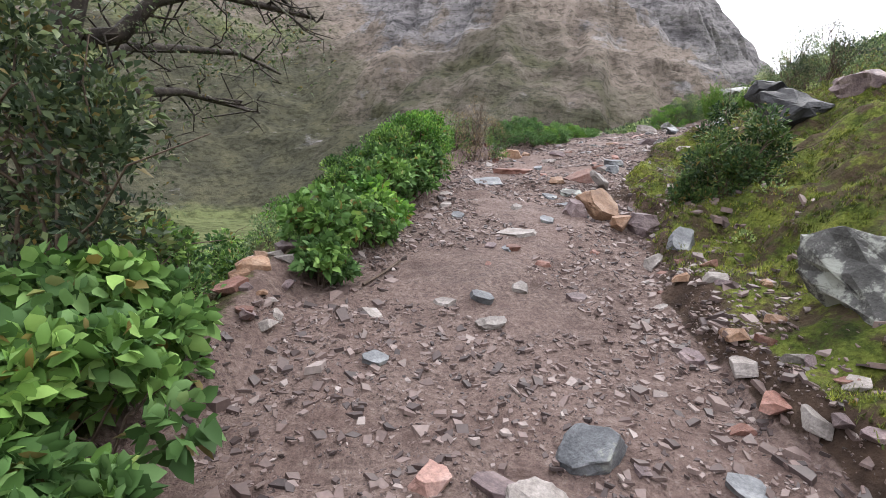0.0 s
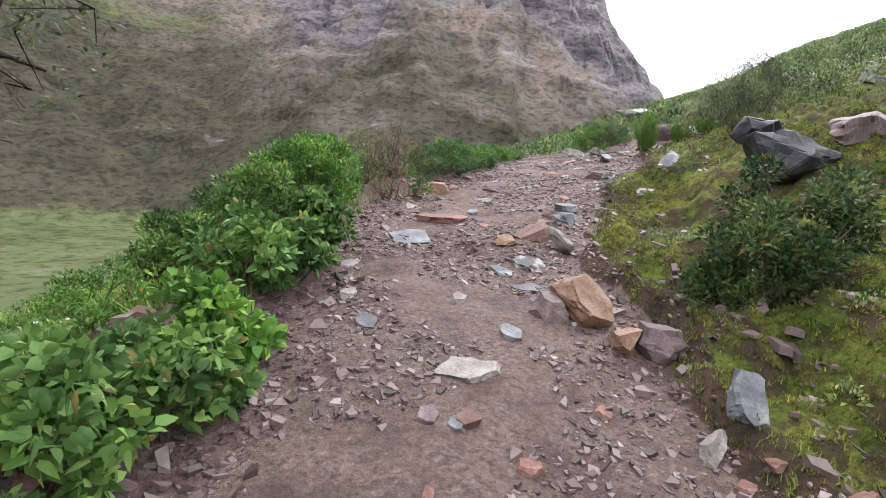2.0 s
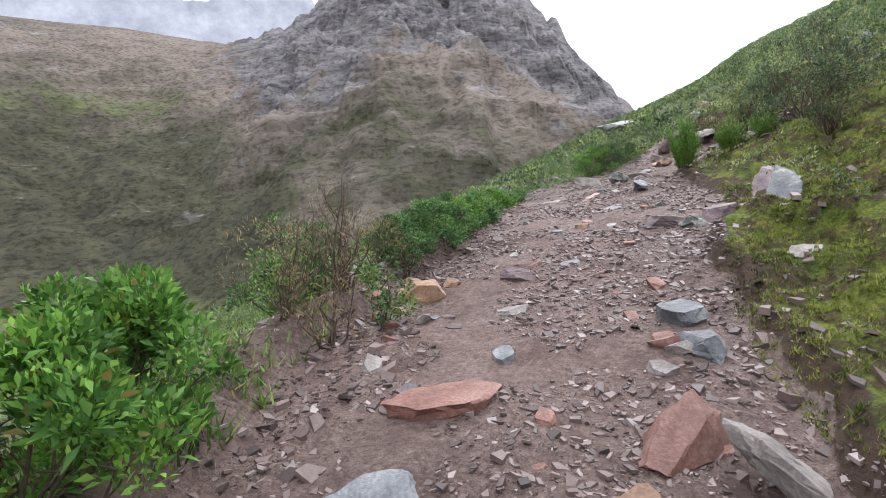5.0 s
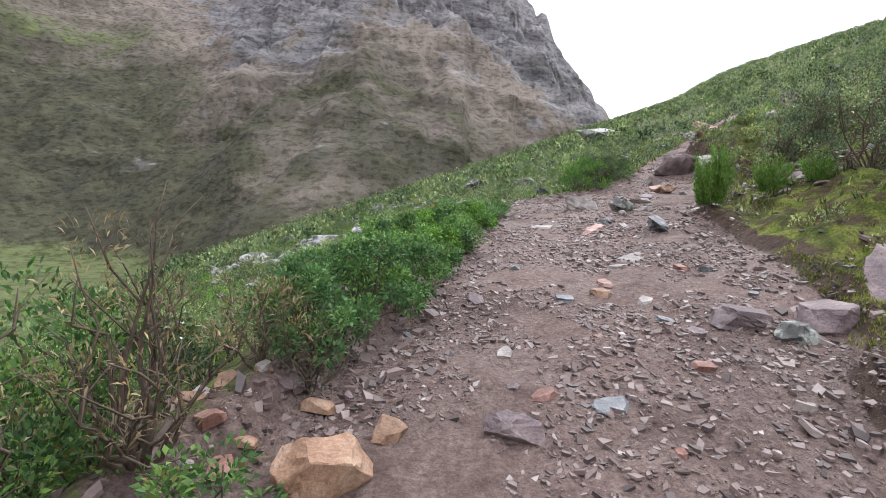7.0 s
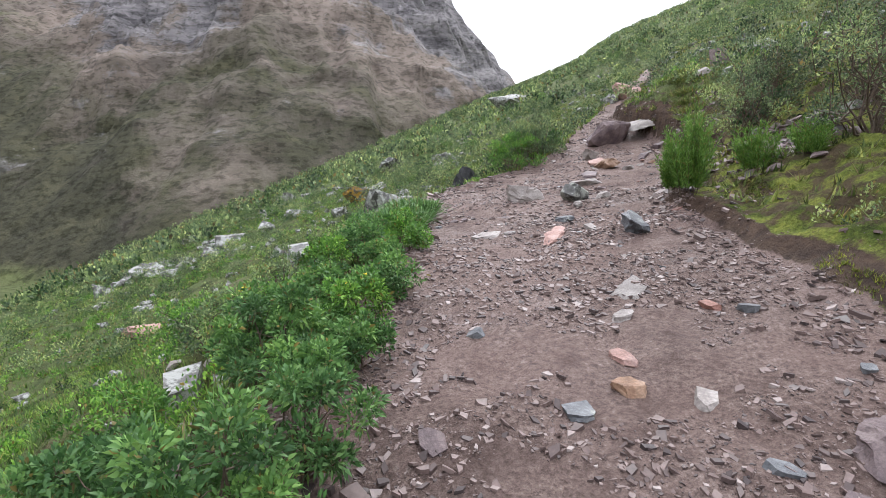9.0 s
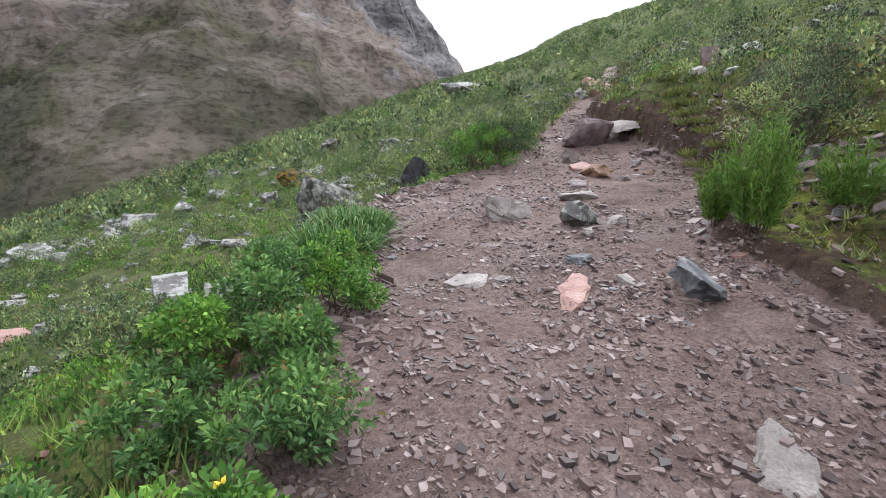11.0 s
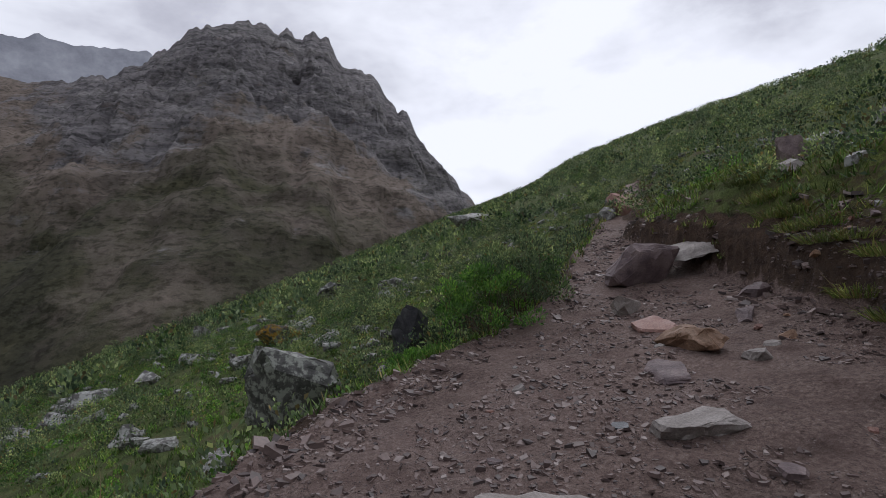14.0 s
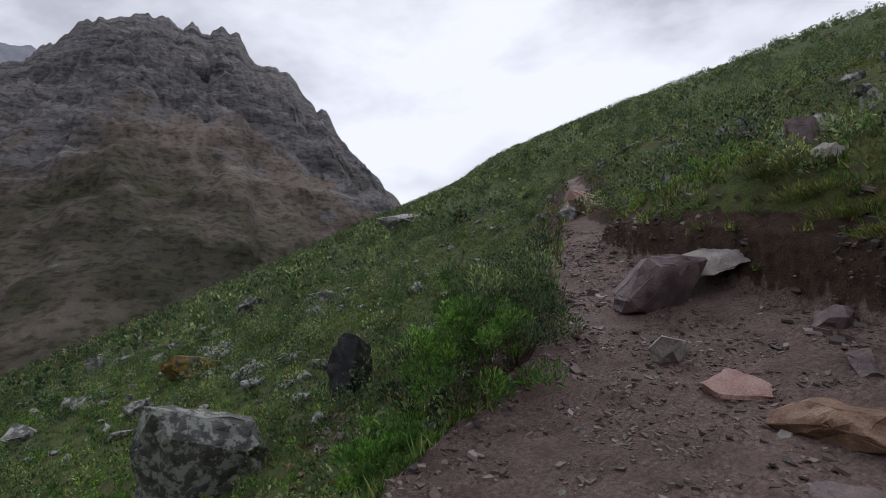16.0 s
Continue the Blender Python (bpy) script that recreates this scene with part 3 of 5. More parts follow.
def lie(x, y, reach=0.3):
    """The turn that lays a flat thing along the slope of the ground."""
    n = Vector((height(x - reach, y) - height(x + reach, y), height(x, y - reach) - height(x, y + reach), 2 * reach)).normalized()
    return Vector((0, 0, 1)).rotation_difference(n).to_matrix().to_4x4()



def rock(x, y, size, mat, label, turn=0, tip=(0, 0), sink=0.3, name="rock", category="rock", seed=None, lift=0.0, group="", level=False, **how):
    global ROCKS
    ROCKS += 1
    ob = new(name, rock_mesh(name, seed if seed is not None else 100 + ROCKS, size, mat, **how))
    base = pose(x, y, height(x, y) + size[2] * (0.5 - sink) + lift)
    ob.matrix_world = base @ (lie(x, y) if size[2] < 0.21 and not level else Matrix()) @ pose(0, 0, 0, tip[0], tip[1], turn)
    return tagged(ob, label, category, group)


def tube(verts, faces, path, radii, sides=6):
    """Adds a tapered limb along the path."""
    base = len(verts)
    path = [Vector(p) for p in path]
    for n, (p, r) in enumerate(zip(path, radii)):
        way = (path[min(n + 1, len(path) - 1)] - path[max(n - 1, 0)]).normalized()
        side = way.cross(Vector((0.3, 0.2, 1)) if abs(way.z) < 0.9 else Vector((1, 0.2, 0))).normalized()
        other = way.cross(side)
        for k in range(sides):
            a = 2 * math.pi * k / sides
            verts.append(p + side * (r * math.cos(a)) + other * (r * math.sin(a)))
    for n in range(len(path) - 1):
        for k in range(sides):
            a, b = base + n * sides + k, base + n * sides + (k + 1) % sides
            faces.append((a, b, b + sides, a + sides))
    faces.append(tuple(base + (len(path) - 1) * sides + k for k in range(sides)))


def crooked(rng, a, b, steps, wander):
    a, b = np.array(a, float), np.array(b, float)
    long = np.linalg.norm(b - a)
    pts = [a + (b - a) * n / steps + (rng.normal(size=3) * wander * long if 0 < n < steps else 0) for n in range(steps + 1)]
    return pts


def unit(v):
    return v / (np.linalg.norm(v, axis=1)[:, None] + 1e-9)


def leaves(store, rng, places, ways, long, wide, droop=0.25, kind="leaf"):
    """Adds bent leaves at the places, pointing along the ways, to a list of point blocks."""
    p, w = np.asarray(places, float), unit(np.asarray(ways, float))
    n = len(p)
    side = unit(np.cross(w, rng.normal(size=(n, 3))))
    up = np.cross(side, w)
    l, b = long * rng.uniform(0.6, 1.25, (n, 1)), wide * rng.uniform(0.7, 1.2, (n, 1))
    sag = np.array([0, 0, 1.0]) * l * droop
    if kind == "flat":
        block = [p, p + w * l * 0.5 - side * b * 0.5 + up * b * 0.1, p + w * l - sag, p + w * l * 0.5 + side * b * 0.5 + up * b * 0.1, p]
    elif kind == "broad":
        near, mid = p + w * l * 0.22 - up * b * 0.05, p + w * l * 0.5 - up * b * 0.14
        tip = p + w * l - sag
        edge = p + w * l * 0.62 - sag * 0.35
        block = [p, near - side * b * 0.48 + up * b * 0.12, edge - side * b * 0.4 + up * b * 0.06, tip, edge + side * b * 0.4 + up * b * 0.06, near + side * b * 0.48 + up * b * 0.12, mid]
    elif kind == "blade":
        block = [p - side * b * 0.5, p + side * b * 0.5, p + w * l * 0.55 + side * b * 0.4, p + w * l * 0.55 - side * b * 0.4, p + w * l * 0.95 - sag]
    else:
        mid = p + w * l * 0.45 - up * b * 0.12
        block = [p, mid - side * b * 0.5 + up * b * 0.14, p + w * l - sag, mid + side * b * 0.5 + up * b * 0.14, mid]
    store.append(np.stack(block, 1))


SHAPES = {"leaf": ([3, 3, 3, 3], [0, 4, 1, 4, 2, 1, 0, 3, 4, 4, 3, 2]), "broad": ([3] * 6, [0, 6, 1, 1, 6, 2, 2, 6, 3, 6, 4, 3, 6, 5, 4, 6, 0, 5]), "blade": ([4, 3], [0, 1, 2, 3, 3, 2, 4]), "flat": ([4], [0, 1, 2, 3]), "spike": ([3], [0, 1, 2])}


def leaf_mesh(name, store, mat, parent=None, kind="leaf", label="", tones=None):
    pts = np.concatenate(store)
    sizes, corners = SHAPES[kind]
    n = len(pts)
    if kind == "flat":
        pts = pts[:, :4]
    ob = array_mesh(name, pts.reshape(-1, 3), np.tile(sizes, n), (np.arange(n)[:, None] * pts.shape[1] + np.array(corners)[None, :]).ravel(), mat, parent, label)
    if tones is not None:
        ob.data.attributes.new("tone", "FLOAT", "POINT").data.foreach_set("value", np.repeat(np.asarray(tones), pts.shape[1]).astype(np.float32))
    return ob


def shrub(name, seed, wide, tall, count, long, broad, mat, stems=10, label="", category="shrub", up=0.5, clumps=16, lumpy=0.4, bare=0.0, flowers=None, kind="leaf"):
    """A bush: stems that fork from the base, and leaves in clumps at their ends with gaps between. Its base lies at the origin."""
    rng = np.random.default_rng(seed)
    thing = new(name)
    store, tips = [], []
    for n in range(clumps):
        a, h = rng.uniform(0, 2 * math.pi), rng.uniform(0.06, 1.0) ** 0.75
        r = wide / 2 * math.sqrt(rng.uniform(0.05, 1)) * (0.55 + 0.45 * math.sin(math.pi * min(h + 0.12, 1)))
        tips.append(np.array([r * math.cos(a), r * math.sin(a), tall * h * rng.uniform(0.82, 1.08)]))
    for n, tip in enumerate(tips[:stems]):
        sv, sf = [], []
        pts = crooked(rng, np.array([tip[0] * 0.18, tip[1] * 0.18, -0.05]), tip * (1.0 + bare * rng.uniform(0.1, 0.3)), 5, 0.05)
        thick = 0.006 + 0.008 * tall
        tube(sv, sf, pts, [thick * (1 - 0.16 * k) for k in range(6)], 5)
        for m in range(3):
            b = pts[2 + m % 3]
            e = b + rng.normal(size=3) * tall * 0.16 + np.array([0, 0, tall * 0.14])
            tube(sv, sf, crooked(rng, b, e, 3, 0.07), [thick * 0.45, thick * 0.35, thick * 0.25, thick * 0.12], 4)
        mesh_of("stem", sv, sf, TWIG, thing, True)
    each = max(1, count // clumps)
    for tip in tips:
        spread = lumpy * 0.5 * min(wide, tall) * rng.uniform(0.7, 1.25)
        d = unit(rng.normal(size=(each, 3))) * rng.uniform(0.25, 1.0, (each, 1)) ** 0.5
        places = tip + d * np.array([spread, spread, spread * 0.8])
        places[:, 2] = np.maximum(places[:, 2], 0.02)
        leaves(store, rng, places, d * 0.8 + np.array([0, 0, up]) + rng.normal(size=(each, 3)) * 0.35, long, broad, 0.25, kind)
    leaf_mesh("foliage", store, mat, thing, kind, tones=np.repeat(rng.uniform(0.12, 0.85, len(tips)), each))
    if flowers:
        store = []
        for n in range(flowers[1]):
            tip = tips[rng.integers(len(tips))] + rng.normal(size=3) * 0.3 * spread + np.array([0, 0, spread * 0.8])
            a = np.arange(5) * 2 * math.pi / 5
            leaves(store, rng, np.repeat(tip[None], 5, 0), np.stack([np.cos(a), np.sin(a), 0.5 + 0 * a], 1), flowers[2], flowers[2] * 0.7, 0.0)
        leaf_mesh("blossom", store, flowers[0], thing)
    return tagged(thing, label, category)


def plume(name, seed, wide, tall, stems, mat, label, category="shrub", per=64, long=0.085, broad=0.011, stray=0.12):
    """A clump of upright feathery shoots, each set with narrow leaves."""
    rng = np.random.default_rng(seed)
    thing = new(name)
    store = []
    for n in range(stems):
        a, r = rng.uniform(0, 2 * math.pi), math.sqrt(rng.uniform(0, 1))
        foot = np.array([math.cos(a), math.sin(a), 0]) * r * wide * 0.22
        tall_here = tall * rng.uniform(0.55, 1.05) * (1.05 - 0.35 * r)
        tip = np.array([math.cos(a) * r * wide * 0.5, math.sin(a) * r * wide * 0.5, tall_here]) + rng.normal(size=3) * stray * wide * 0.5
        s = np.sort(rng.uniform(0.12, 1.0, per))[:, None]
        bow = foot + (tip - foot) * s + np.array([math.cos(a), math.sin(a), 0]) * (0.1 * wide * r * s ** 2)
        way = unit((tip - foot)[None])[0] + rng.normal(size=(per, 3)) * 0.45
        leaves(store, rng, bow, way, long, broad, 0.1)
        sv, sf = [], []
        if n % 8 == 0:
            tube(sv, sf, [foot - np.array([0, 0, 0.03]), (foot + tip) / 2, tip], [0.004, 0.003, 0.0012], 4)
            mesh_of("stem", sv, sf, TWIG, thing, True)
    leaf_mesh("foliage", store, mat, thing)
    return tagged(thing, label, category)


def tussock(name, seed, wide, tall, count, mat, label, category="grass", blade=0.012, droop=0.18):
    """A clump of blades that fan out from one crown."""
    rng = np.random.default_rng(seed)
    store = []
    a, r = rng.uniform(0, 2 * math.pi, count), np.sqrt(rng.uniform(0, 1, count))
    feet = np.stack([r * np.cos(a) * wide * 0.4, r * np.sin(a) * wide * 0.4, 0 * r - 0.02], 1)
    ways = np.stack([r * np.cos(a) * wide * 0.3 / tall, r * np.sin(a) * wide * 0.3 / tall, 0.75 + 0 * r], 1) + rng.normal(size=(count, 3)) * 0.22
    leaves(store, rng, feet, ways, tall, blade, droop, "blade")
    thing = new(name)
    leaf_mesh("foliage", store, mat, thing, "blade")
    for k in range(6):
        sv, sf = [], []
        tube(sv, sf, [feet[k], feet[k] + ways[k] * tall * 0.7, feet[k] + ways[k] * tall * 1.15], [0.003, 0.0025, 0.0012], 4)
        mesh_of("stalk", sv, sf, STRAW, thing)
    return tagged(thing, label, category)


def put(thing, x, y, turn=0, lift=0.0, tip=(0, 0), scale=1.0):
    thing.scale = (scale,) * 3
    thing.location = (x, y, height(x, y) + lift)
    thing.rotation_euler = (radians(tip[0]), radians(tip[1]), radians(turn))
    return thing


def again(thing, x, y, turn=0, lift=0.0, scale=1.0, label="", tip=(0, 0), along=False):
    made = copy_thing(thing, pose(x, y, height(x, y) + lift) @ (lie(x, y) if along else Matrix()) @ pose(0, 0, 0, tip[0], tip[1], turn))
    made.scale = (scale,) * 3
    if label:
        made["label"] = label
    return made

# ---------------------------------------------------------------- rocks beside and on the trail
rock(1.25, 5.6, (0.44, 0.3, 0.16), ORANGE, "orange-brown broken slab leaning over a hollow beside the trail", -42, (4, 30), 0.0, blocky=0.85, lift=0.06)
rock(1.0, 5.6, (0.24, 0.2, 0.22), MAUVE, "dark brown stone propping up a larger rock", 10, (0, 10), 0.3)
rock(1.36, 5.2, (0.2, 0.16, 0.18), ORANGE, "small brown stone at the foot of a rock", 30, sink=0.25)
rock(1.6, 5.2, (0.34, 0.27, 0.24), MAUVE, "purple-grey layered rock beside the trail", -20, (6, 8), 0.2)
rock(1.72, 4.5, (0.2, 0.44, 0.1), SLATE, "grey slab leaning on the mossy bank", -28, (10, 34), 0.2, blocky=0.85)
rock(1.45, 4.35, (0.24, 0.1, 0.12), PALE, "small pale flat stone at the edge of the moss", 40)
rock(2.05, 2.8, (1.05, 0.75, 0.5), LICHEN, "large lichen-covered grey boulder in the mossy bank", 20, (4, 6), 0.45, points=22, wear=0.06)
rock(0.5, 2.02, (0.3, 0.24, 0.13), SLATE, "dark grey angular rock with a pale face on the trail", 18, (4, -20), 0.3, blocky=0.85)
rock(0.27, 1.72, (0.22, 0.18, 0.12), PALE, "tan flat-topped stone set in the trail", 12)
rock(-0.13, 1.75, (0.17, 0.14, 0.1), PINK, "pinkish stone set in the trail", 50)
rock(0.1, 3.08, (0.17, 0.12, 0.07), PALE, "whitish flat stone on the trail", 20)
rock(0.36, 4.92, (0.38, 0.24, 0.08), PALE, "pale grey flat stone set in the trail", 10, sink=0.55)
rock(0.48, 8.2, (0.6, 0.32, 0.14), RED, "dark red layered slab lying across the trail", 8, (-6, 4), 0.5, blocky=0.85)
rock(0.1, 7.54, (0.5, 0.42, 0.1), BLUE, "wet blue-grey flat slab sunk in the trail", 14, sink=0.8)
rock(1.58, 7.28, (0.18, 0.46, 0.13), PALE, "whitish tilted slab propped on the bank", 24, (16, 24), 0.02, blocky=0.85, lift=0.07)
rock(1.36, 7.55, (0.5, 0.26, 0.15), RED, "red-brown broken rock leaning on a slab", 32, (22, -12), 0.2, blocky=0.85)
rock(1.0, 7.2, (0.26, 0.16, 0.1), ORANGE, "tan flat stone beside a red rock", 30)
rock(1.1, 6.22, (0.4, 0.3, 0.1), SLATE, "wet blue-grey stone sunk in the trail", -12, sink=0.9)
rock(0.84, 6.5, (0.16, 0.24, 0.06), SLATE, "small wet grey stone in the trail", 20, sink=0.6)
rock(1.15, 6.75, (0.34, 0.3, 0.1), LICHEN, "rough grey stone at the edge of the trail", 60, sink=0.75)
rock(4.35, 10.5, (0.95, 0.3, 0.1), SLATE, "dark grey slab tilted out of the grassy bank", 38, (8, -14), 0.3, blocky=0.85)
rock(3.3, 9.05, (0.26, 0.2, 0.12), PALE, "pale stone on the bank", 10)
rock(4.7, 11.2, (0.8, 0.3, 0.09), MAUVE, "long thin slab lying on the bank", 40, (4, -14), 0.3)
rock(2.1, 8.75, (0.34, 0.3, 0.14), SLATE, "grey stone at the foot of the bank", 15, sink=0.35)
rock(2.0, 8.35, (0.26, 0.24, 0.14), SLATE, "grey stone at the foot of the bank", 45, sink=0.4)
rock(3.45, 11.15, (0.62, 0.34, 0.13), MAUVE, "pale grey slab on the bank edge of the trail", 12, (4, 8), 0.3, blocky=0.85)
rock(3.95, 11.0, (0.42, 0.36, 0.16), MAUVE, "brownish slab on the bank edge", 50, (8, 4), 0.15)
rock(3.5, 10.75, (0.3, 0.22, 0.16), LICHEN, "small mossy stone below a slab", 10)
rock(0.52, 10.02, (0.42, 0.32, 0.22), ORANGE, "orange block at the edge of the trail", 20, (6, 10), sink=0.35, blocky=0.85)
rock(1.15, 9.35, (0.26, 0.12, 0.08), PALE, "flat stone on the trail", 10)
rock(1.4, 10.2, (0.3, 0.14, 0.1), MAUVE, "dark-edged flat stone on the trail", -25, (0, 8))
rock(1.95, 10.3, (0.22, 0.17, 0.06), BLUE, "blue-grey flat stone on the trail", 10, sink=0.7)
rock(3.78, 13.3, (0.27, 0.72, 0.07), PALE, "pale flat pointed stone on the trail", -51, (0, 2), 0.45)
rock(3.35, 12.85, (0.24, 0.12, 0.06), PALE, "small pale flat stone on the trail", 25)
rock(3.0, 12.4, (0.12, 0.2, 0.05), PINK, "pinkish stone in the trail", 0)
rock(2.45, 12.05, (0.18, 0.16, 0.06), BLUE, "grey flat stone in the trail", 20)
rock(2.8, 12.1, (0.16, 0.2, 0.06), ORANGE, "tan flat stone in the trail", 40)
rock(5.05, 14.78, (0.3, 0.66, 0.3), SLATE, "blue-grey weathered rock set in the trail", -27, (8, 0), 0.35, points=20)
rock(4.26, 15.2, (0.26, 0.62, 0.07), PINK, "pink flat slab in the trail", -50, sink=0.4)
rock(3.68, 15.9, (0.42, 0.36, 0.07), PALE, "pale flat slab in the trail", 24, sink=0.6)
rock(3.95, 15.75, (0.2, 0.12, 0.05), PALE, "small flat stone in the trail", 10)
rock(4.75, 15.75, (0.26, 0.14, 0.07), SLATE, "grey flat stone in the trail", -8)
rock(5.2, 17.6, (0.62, 0.36, 0.3), PALE, "whitish pointed slab lying on the trail", -12, (6, 8), 0.15, blocky=0.6)
rock(5.6, 16.8, (0.46, 0.36, 0.34), LICHEN, "grey mossy rock standing in the trail", 10, (0, 6), 0.2, points=22)
rock(5.95, 16.55, (0.34, 0.2, 0.14), PALE, "tan broken stone beside a mossy rock", 30)
rock(5.35, 16.35, (0.12, 0.16, 0.1), PALE, "small pale stone at the foot of a rock", 0)
rock(8.2, 19.4, (0.84, 0.36, 0.24), ORANGE, "orange-brown long rock lying in the trail", 77, (8, 4), 0.2, blocky=0.85)
rock(8.6, 20.25, (0.5, 0.5, 0.14), PINK, "pinkish flat slab in the trail", 10, (4, 0), 0.4)
rock(7.45, 19.05, (0.34, 0.62, 0.09), MAUVE, "grey-mauve flat slab in the trail", -32, sink=0.5)
rock(8.2, 18.75, (0.28, 0.24, 0.12), PALE, "pinkish stone in the trail", 15)
rock(8.9, 21.05, (0.36, 0.3, 0.28), PALE, "pale stone in front of a boulder", 15, (8, 0), 0.25)
rock(10.2, 21.95, (1.25, 0.75, 0.9), MAUVE, "brown boulder with a curved top on the trail", -26, (0, 8), 0.28, points=24)
rock(11.0, 21.85, (1.15, 0.75, 0.12), PALE, "pale tilted slab jutting from the bank", -18, (12, -14), 0.0, blocky=0.9, lift=0.3, level=True)
rock(10.3, 20.2, (0.6, 0.34, 0.2), MAUVE, "brown slab on the trail below the bank", 10, (0, 6), 0.3)
rock(6.7, 18.1, (0.62, 0.34, 0.12), PALE, "pale flat stone in the trail", -20, (0, 4), 0.3)
rock(9.4, 19.7, (0.4, 0.18, 0.1), MAUVE, "flat stone on the trail", 30)
rock(5.7, 28.3, (2.3, 1.5, 1.9), LICHEN, "large lichen-spotted boulder on the slope", 15, (6, 16), 0.25, wear=0.07)
rock(8.8, 29.1, (0.9, 0.7, 1.5), DARK, "dark upright rock at the edge of the slope", 10, (0, 8), 0.2)
rock(6.7, 39.2, (2.6, 1.6, 0.9), YELLOW, "dark slab with orange lichen on the slope", 14, (0, 12), 0.3)
rock(13.6, 21.6, (0.6, 0.45, 0.62), MAUVE, "pale angular rock on the hillside", 20, (10, 14), 0.2, points=12)
rock(16.0, 22.4, (1.5, 0.9, 0.5), HILLROCK, "flat lichen-grey slab on the hillside", -14, (0, -14), 0.2)
rock(15.4, 27.6, (1.3, 0.8, 0.7), PINK, "pinkish rock at the head of the trail", 10, (0, 6), 0.25)
rock(14.6, 27.7, (0.7, 0.5, 0.5), HILLROCK, "grey rock at the head of the trail", 40)
rock(4.0, 7.4, (1.05, 0.8, 0.6), DARK, "wet black boulder on the bank", 10, (0, 8), 0.25, points=20)
rock(3.85, 7.75, (0.7, 0.55, 0.34), DARK, "wet black rock resting on a boulder", 40, (0, -10), 0.0, lift=0.42, points=18)
rock(5.0, 7.6, (0.9, 0.5, 0.3), MAUVE, "brownish slab in the grassy bank", 20, (0, -12), 0.25)
rock(12.2, 20.8, (0.5, 0.34, 0.2), PALE, "pale stone on the turf above the cut bank", 25, (6, 10))
rock(11.1, 49.6, (1.9, 1.2, 1.3), LICHEN, "dark rock with pale lichen on the slope", 10, (8, 14))
rock(13.2, 42.7, (2.2, 1.1, 0.8), HILLROCK, "layered grey slab on the slope", 5, (0, 14))
rock(4.9, 36.3, (0.9, 0.7, 0.6), HILLROCK, "pale lichen-grey stone in the grass of the slope", 35)
rock(3.3, 50.3, (1.1, 0.9, 1.0), HILLROCK, "pale upright stone on the slope", 60, (0, 10))
rock(-2.4, 28.0, (1.6, 0.9, 0.35), PINK, "pinkish slab bared on the slope", 10, (0, 8), 0.4)
rock(28.0, 62.0, (5.0, 3.5, 2.4), HILLROCK, "large pale boulder on the crest of the slope", 20, sink=0.4, points=22)

# ---------------------------------------------------------------- the tree beside the trail


